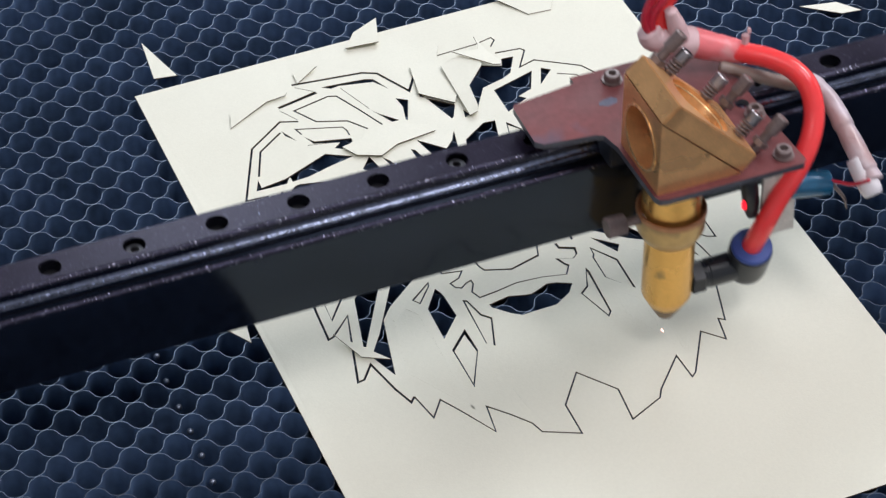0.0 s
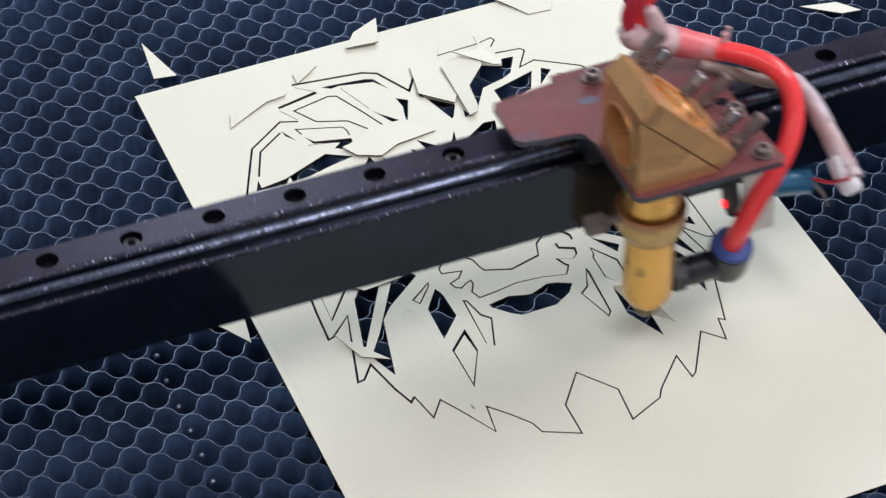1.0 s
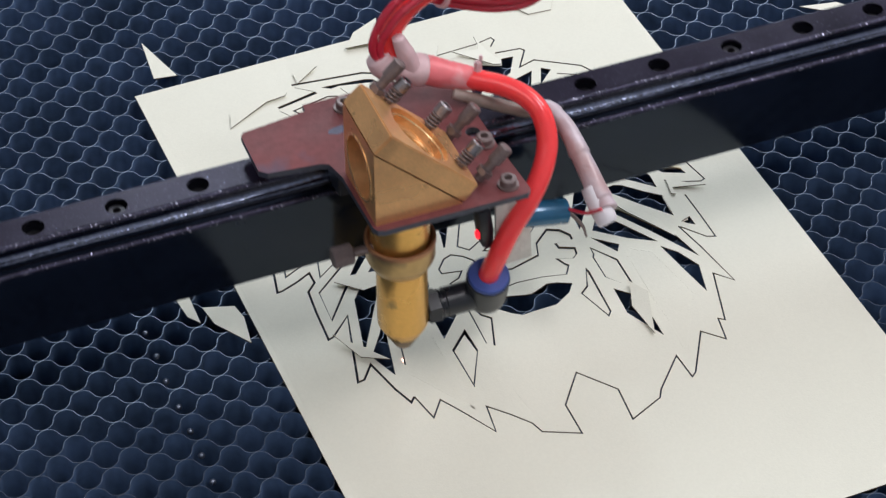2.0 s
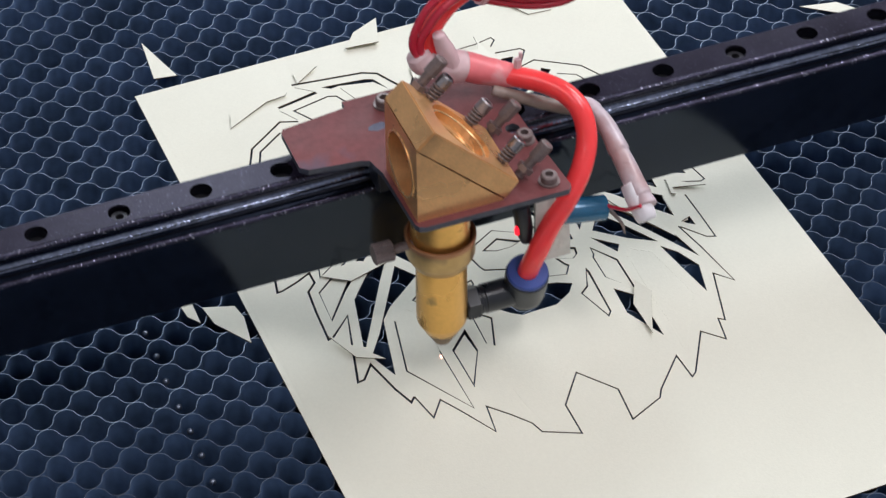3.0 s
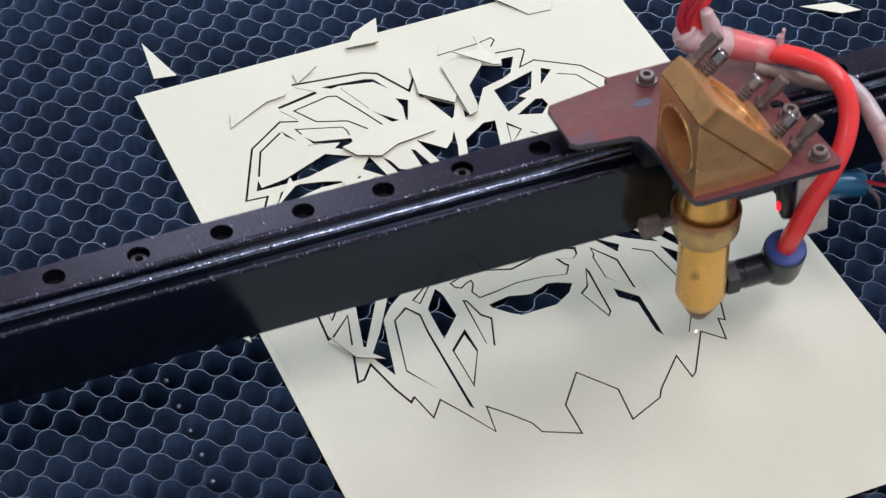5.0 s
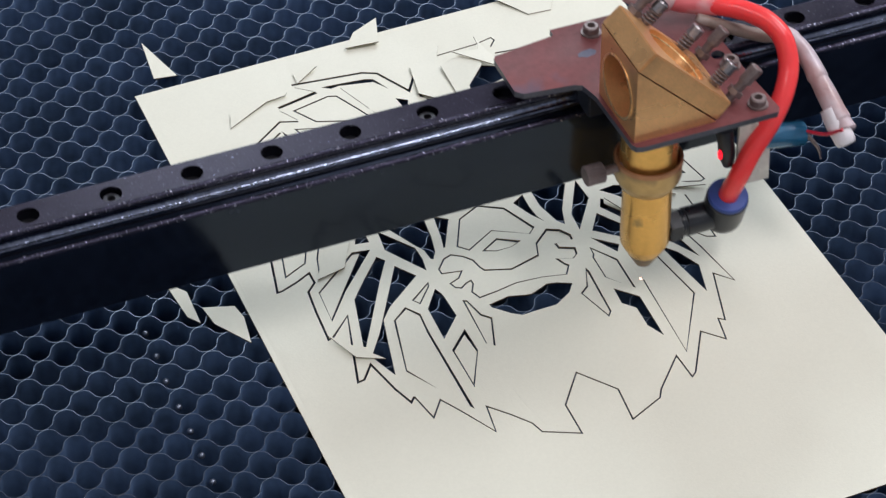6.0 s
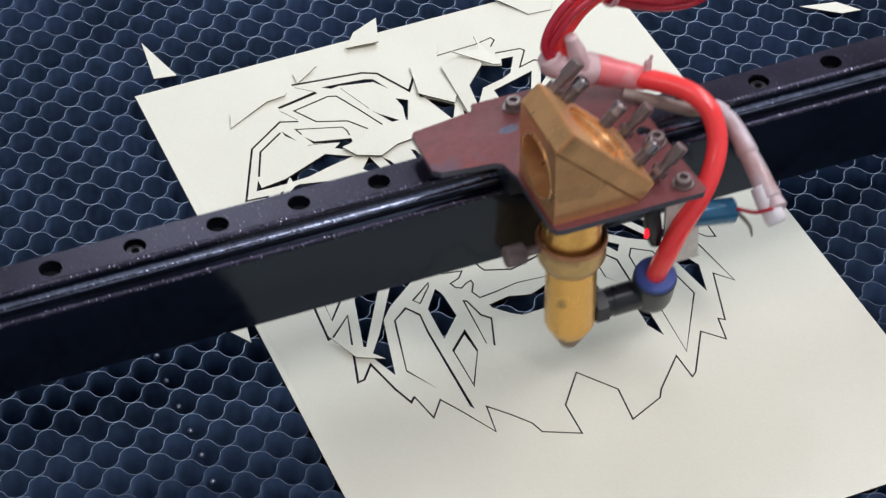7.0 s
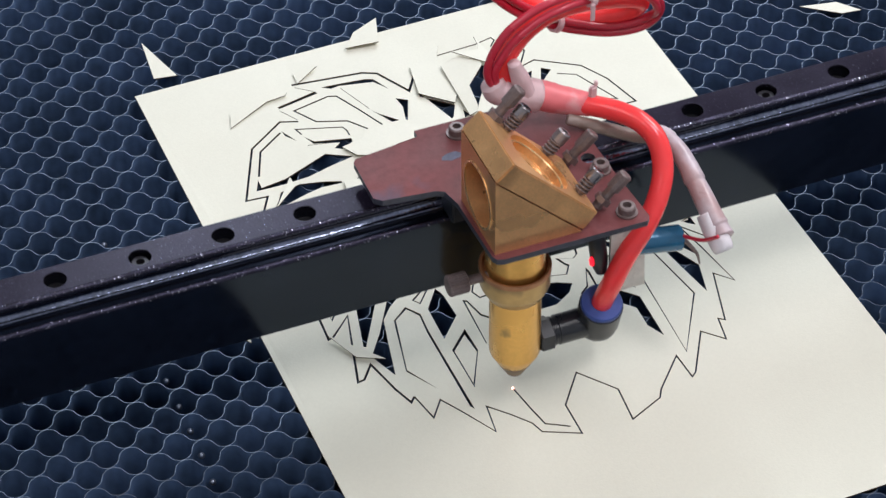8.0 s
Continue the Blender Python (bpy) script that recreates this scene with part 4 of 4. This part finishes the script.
CABLES = ((1.25, M_WIRE, [(10.2, 6.0, 87.6), (6.7, 6.5, 92.4), (6.3, 7.0, 96.5), (8.5, 7.5, 102.0), (13.0, 8.0, 107.5), (20.2, 8.5, 111.6), (28.5, 9.0, 113.7), (40.2, 10.0, 113.1), (51.3, 11.0, 110.6), (60.7, 12.5, 105.1),
                           (65.1, 14.0, 98.1), (64.4, 15.5, 92.4), (59.8, 17.0, 88.9), (52.5, 18.0, 88.6), (45.1, 19.0, 90.2), (33.9, 20.0, 94.8), (22.8, 21.0, 101.7), (15.6, 22.0, 108.5), (11.5, 23.0, 114.6), (5.0, 26.0, 128.0)]),
          (1.25, M_WIRE, [(10.8, 6.0, 87.9), (8.5, 6.0, 91.8), (8.4, 6.4, 95.4), (10.7, 6.6, 99.6), (15.3, 7.0, 104.8), (22.9, 7.5, 109.1), (30.8, 8.0, 111.0), (41.0, 9.0, 110.8), (52.2, 10.0, 108.8), (60.4, 12.0, 103.6),
                           (63.5, 13.0, 97.7), (62.3, 15.5, 93.8), (58.4, 17.0, 91.6), (52.0, 18.0, 91.2), (44.7, 19.0, 92.8), (34.4, 19.8, 97.4), (24.2, 20.6, 104.2), (17.2, 21.6, 110.9), (13.1, 22.6, 116.7), (7.0, 25.0, 129.0)]),
          (3.0, M_RED, [(20.5, 5.5, 84.0), (13.6, 6.4, 87.0), (11.6, 8.4, 91.2), (12.4, 9.5, 95.4), (15.4, 10.2, 99.6), (20.2, 11.0, 104.0), (27.6, 12.0, 107.0), (36.1, 13.0, 107.4), (45.7, 14.0, 105.7), (54.6, 15.0, 103.0), (59.4, 16.5, 99.6),
                        (58.6, 18.5, 95.8), (53.6, 20.5, 93.8), (45.4, 22.0, 93.6), (36.6, 23.0, 95.8), (29.6, 24.0, 99.8), (23.2, 25.0, 105.2), (18.8, 26.0, 110.2), (12.0, 28.0, 124.0)]))
for r, skin, line in CABLES:
    part("coiled_cable", tube(glide(line, 8), r, 14), skin, HEAD, "red hose coiled above the carriage" if r > 2 else "thin crimson cable coiled above the carriage", smooth=True)
for c, ax in (((39.3, 8.8, 112.2), (0.95, 0.1, -0.2)), ((33.5, 19.8, 96.6), (0.85, 0.1, -0.5))):
    part("cable_tie", lathe([(2.3, -0.9), (3.1, -0.9), (3.1, 0.9), (2.3, 0.9), (2.3, -0.9)], 16, ax, c), M_FROST, HEAD, "frosted cable tie")
part("tie_head", box(37.6, 41.2, 6.2, 8.2, 112.0, 115.6, 0.7), M_FROST, HEAD, "frosted cable tie head")
part("tie_end", box(37.8, 39.2, 4.6, 5.4, 106.2, 112.4, 0.25), M_FROST, HEAD)
part("tie_end", box(32.0, 33.4, 18.2, 19.2, 103.0, 108.0, 0.25), M_FROST, HEAD)
part("tie_end", box(35.6, 38.0, -1.4, 0.2, 81.0, 86.6, 0.5), M_FROST, HEAD)
part("tie_end", box(37.2, 38.2, -1.2, -0.2, 86.5, 88.4, 0.2), M_FROST, HEAD)
part("taped_cable", tube(glide([(28.5, -1.2, 77.0), (33.0, -3.0, 75.4), (40.8, -4.6, 71.6), (49.5, -6.4, 67.9), (56.8, -8.2, 67.2)], 10), lambda s: 1.7 + 0.5 * s + 0.15 * ((5 * s) % 1), 14, wobble=0.08), M_TAPE_OLD, HEAD, "cable wrapped in browned old tape", smooth=True)
TAIL = glide([(54.0, -7.4, 67.6), (56.8, -8.0, 67.4), (59.1, -13.0, 65.7), (60.2, -19.0, 62.9), (60.7, -26.0, 59.4), (61.1, -33.0, 56.1), (61.9, -38.0, 52.9), (62.1, -41.0, 51.6)], 12)
part("taped_cable", tube(TAIL, lambda s: 2.3 + 1.1 * s + 0.4 * ((3.2 * s + 0.3) % 1), 16, wobble=0.10), M_TAPE_GREY, HEAD, "cable wrapped in greyish white tape", smooth=True)
part("tape_flap", tube(glide([(60.4, -33.5, 55.2), (60.6, -37.5, 52.4), (61.4, -41.4, 49.6), (61.8, -43.0, 48.0)], 6), lambda s: 3.4 + 0.7 * s - 1.2 * s ** 4, 12, wobble=0.16), M_FLAP, HEAD, "folded end of greyish white tape", smooth=True)

# ---- red pointer under the plate ----
POINTER = part("pointer_bracket", extrude_y([(30.3, 70.8), (30.3, 31), (42.2, 31), (41.2, 52), (33.4, 57), (33.4, 70.8)], -31.0, -29.8), M_BRACKET, HEAD, "dirty white bracket of the red pointer")
part("diode_housing", lathe([(3.8, 0), (4.0, 0.4), (4.0, 17.2), (3.3, 17.6)], 28, (0.97, -0.05, -0.17), (37.2, -27.6, 46.6)), M_TEAL, HEAD, "blue metal diode housing")
part("pointer_lens", lathe([(0.3, 0), (0.75, 0.6), (0.8, 2.6), (0.3, 3.6)], 16, (-0.1, 0, 1), (24.9, -30.0, 43.6)), M_GLOW, HEAD, "glowing red pointer lens", smooth=True)
part("lens_holder", lathe([(1.6, 0), (2.3, 2.4), (2.7, 5), (2.7, 13), (2.4, 14)], 24, (-0.1, 0.1, 1), (28.0, -29.6, 39.8)), M_FITTING, HEAD, "black pointer holder")
part("holder_arm", box(26.5, 33.5, -24, -21.5, 47, 70.8, 0.4), M_FITTING, HEAD)
part("diode_wire", tube(glide([(53.6, -28.4, 45.2), (55.0, -33, 47.2), (56.6, -39, 50.6), (58.2, -45, 56.5)], 8), 0.6, 8), M_WIRE, HEAD, "thin red wire", smooth=True)
part("wire_end", tube(glide([(54.0, -28.6, 45.0), (58.5, -31.5, 39.0), (60.2, -31.5, 33.6)], 6), lambda s: 0.8 - 0.5 * s, 8), M_BOLT, HEAD, "bare grey wire end", smooth=True)

SPARK = thing("laser_spark", lathe([(0.05, -0.3), (0.28, -0.1), (0.32, 0.1), (0.2, 0.35), (0.05, 0.6)], 12), M_SPARK, "tiny glowing laser spark on the card", "spark")

# ---- cuts that the laser makes while it works ----
MOVES = []


def kerf_slivers(line, schedule, closed=True):
    """The material of a cut: short slivers that fill it and drop out as the laser passes."""
    pts = [Vector(q) for q in (line + line[:1] if closed else line)]
    total = sum((b - a).length for a, b in zip(pts, pts[1:]))
    run, chain = 0.0, []
    for a, b in zip(pts, pts[1:]):
        k = max(1, round((b - a).length / 3.0))
        for i in range(k):
            chain.append((a.lerp(b, i / k), a.lerp(b, (i + 1) / k), run + (b - a).length * (i + 0.5) / k))
        run += (b - a).length
    for a, b, s in chain:
        d = (b - a).normalized() * 0.12
        n = Vector((-d.y, d.x)).normalized() * (KERF * (0.62 if not closed else 0.75))
        shift = Vector((0, 0))
        if closed:
            c = sum(pts[:-1], Vector((0, 0))) / (len(pts) - 1)
            m = (a + b) / 2
            inward = n if (c - m).dot(n) > 0 else -n
            shift = inward * 0.55
        a2, b2 = a - d + shift, b + d + shift
        mid = (a2 + b2) / 2
        loop = [tuple(q - mid) for q in (a2 + n, a2 - n, b2 - n, b2 + n)]
        ob = part("kerf_sliver", slab(loop, 0, 0.12), [M_CARD, M_CARD], CARD_SHEET)
        share = s / total
        for (t0, f0), (t1, f1) in zip(schedule, schedule[1:]):
            if f0 <= share <= f1:
                t = t0 + (t1 - t0) * (share - f0) / (f1 - f0)
        up, down = pose(mid.x * MM, mid.y * MM, (CARD - 0.1 + ripple(mid.x, mid.y)) * MM), pose(mid.x * MM, mid.y * MM, -18 * MM)
        MOVES.append((ob, [(0.0, up), (max(0.01, t - 0.05), up), (t + 0.05, down), (8.0, down)]))


def live_piece(loop, name):
    cx, cy = sum(q[0] for q in loop) / len(loop), sum(q[1] for q in loop) / len(loop)
    inner = grow(loop, KERF)
    ob = thing(name, slab([(x - cx, y - cy) for x, y in inner], 0, CARD, (), lambda x, y: ripple(x + cx, y + cy)), [M_CARD, M_CARD_EDGE],
               "cream card cutout of the lion's mane, freshly cut", "card cutout", "lion cutouts in the sheet")
    return ob, cx, cy


A, AX, AY = live_piece(LIVE_A, "mane_cutout")
kerf_slivers([LIVE_A[2], LIVE_A[1], LIVE_A[0], LIVE_A[3]], [(0.06, 0), (0.2, 0.32), (0.42, 0.51), (0.6, 0.70), (0.86, 1)])
LAID = pose((AX + 1.8) * MM, (AY + 0.4) * MM, 1.5 * MM, 3.4, -9.0, -17.3)
MOVED = pose((AX + 2.7) * MM, (AY + 0.7) * MM, 1.5 * MM, 3.4, -9.0, -23.8)
MOVES.append((A, [(0.0, pose(AX * MM, AY * MM, 0)), (0.8, pose(AX * MM, AY * MM, 0)), (1.0, pose((AX + 1) * MM, AY * MM, 4 * MM, 25, -50, 5)),
                  (1.2, LAID), (1.7, LAID), (2.9, MOVED), (4.1, MOVED),
                  (4.3, pose((AX - 1.0) * MM, (AY - 1.8) * MM, -0.5 * MM)), (5.0, pose((AX - 1.0) * MM, (AY - 1.8) * MM, -0.5 * MM)),
                  (5.7, pose((AX - 2.4) * MM, (AY - 3.7) * MM, -0.6 * MM, 1, 1, 0)), (8.0, pose((AX - 2.4) * MM, (AY - 3.7) * MM, -0.6 * MM, 1, 1, 0))]))
B, BX, BY = live_piece(LIVE_B, "mane_cutout")
kerf_slivers(LIVE_B[::-1], [(1.7, 0), (2.06, 0.19), (2.6, 0.476), (2.8, 0.584), (3.0, 0.70), (3.2, 0.80), (3.45, 1)])
MOVES.append((B, [(0.0, pose(BX * MM, BY * MM, 0)), (3.2, pose(BX * MM, BY * MM, 0)), (3.4, pose((BX - 0.55) * MM, (BY - 0.3) * MM, 0.22 * MM, 0, 0, -2.2)),
                  (4.1, pose((BX - 0.55) * MM, (BY - 0.3) * MM, 0.22 * MM, 0, 0, -2.2)), (4.35, pose((BX - 0.12) * MM, (BY - 0.1) * MM, -0.15 * MM, 0, 3.5, -0.8)),
                  (8.0, pose((BX - 0.12) * MM, (BY - 0.1) * MM, -0.15 * MM, 0, 3.5, -0.8))]))
C, CX, CY = live_piece(LIVE_C, "mane_cutout")
kerf_slivers(LIVE_C, [(4.3, 0), (4.7, 0.31), (5.28, 0.54), (5.8, 0.75), (6.3, 1)])
kerf_slivers(LIVE_D, [(7.48, 0), (7.6, 0.35), (7.8, 0.68), (7.95, 1)], closed=False)
MOVES.append((C, [(0.0, pose(CX * MM, CY * MM, 0)), (8.0, pose(CX * MM, CY * MM, 0))]))
MOVES.append((DIAMOND, [(0.0, pose(DX * MM, DY * MM, 1.3 * MM, 3, 2, 0)), (1.75, pose(DX * MM, DY * MM, 1.3 * MM, 3, 2, 0)),
                        (2.4, pose((DX - 1.5) * MM, (DY + 2.5) * MM, 1.0 * MM, 0, 0, 3)), (2.8, pose((DX - 3) * MM, (DY + 6) * MM, 1.0 * MM, 2, 0, 8)),
                        (3.25, pose((DX - 3) * MM, (DY + 7.0) * MM, 1.0 * MM, 2, 0, 10)), (3.5, pose((DX -7.0) * MM, (DY +12.5) * MM, 1.2 * MM, 2, 0, 55)),
                        (8.0, pose((DX -7.0) * MM, (DY +12.5) * MM, 1.2 * MM, 2, 0, 55))]))
MOVES.append((SLIVER, [(0.0, pose(SX * MM, SY * MM, 1.6 * MM, 5, -3, 0)), (1.7, pose(SX * MM, SY * MM, 1.6 * MM, 5, -3, 0)), (3.1, pose((SX - 1.6) * MM, (SY + 0.5) * MM, 1.6 * MM, 5, -3, 2)),
                       (8.0, pose((SX - 1.6) * MM, (SY + 0.5) * MM, 1.6 * MM, 5, -3, 2))]))


# ---- the path of the carriage ----
HEAD_PATH = [
    (0, 182.1, 5.6),
    (0.2, 180.7, 21.8),
    (0.4, 173.5, 30.9),
    (0.5, 175.6, 27),
    (0.6, 175.1, 19),
    (0.7, 176.7, 12.9),
    (0.8, 179.9, 7),
    (0.9, 183, 1.6),
    (1, 176.9, 8.6),
    (1.1, 166.3, 19.3),
    (1.2, 151.6, 33.6),
    (1.3, 142.6, 40.7),
    (1.4, 128.9, 46.8),
    (1.5, 119.7, 46.6),
    (1.7, 105.6, 42.5),
    (2.06, 102.1, 19.1),
    (2.6, 115.5, -3.6),
    (2.8, 114.3, 7.9),
    (3, 113.7, 20.9),
    (3.2, 114.5, 33.2),
    (3.4, 110.6, 47.5),
    (3.5, 108.1, 49.8),
    (3.6, 112.2, 47.3),
    (3.8, 142.5, 46.9),
    (4, 175.6, 45.4),
    (4.2, 190.3, 44.3),
    (4.4, 195.2, 35.3),
    (4.5, 197, 28.5),
    (4.7, 199.2, 17.6),
    (5.28, 185.3, -5.9),
    (5.8, 186.4, 18.4),
    (6, 185.8, 29.6),
    (6.2, 186.3, 41.2),
    (6.4, 191.1, 46.9),
    (6.5, 187.7, 44.3),
    (6.6, 180.4, 38.4),
    (6.8, 161.3, 18.5),
    (7, 149.3, 5.1),
    (7.2, 138.5, -7.5),
    (7.4, 140.4, -18.5),
    (7.5, 138.8, -20.2),
    (7.6, 133.3, -16.1),
    (7.8, 130.1, -7.2),
    (7.9, 128.7, -3.5),
    (8, 129, 0),
]
BURNING = [(0.0, 0.82), (1.7, 3.42), (4.4, 6.22), (7.5, 8.0)]


def motions():
    walk(HEAD, [(t, pose(x * MM, y * MM, 0)) for t, x, y in HEAD_PATH])
    walk(GANTRY, [(t, pose(0, y * MM, 0)) for t, x, y in HEAD_PATH])
    rows = []
    for t, x, y in HEAD_PATH:
        on = any(a <= t <= b for a, b in BURNING)
        rows.append((t, pose(x * MM, (y - 29.5) * MM, (CARD + 0.2 if on else 14) * MM)))
    walk(SPARK, rows)
    for ob, rows in MOVES:
        walk(ob, rows)


motions()
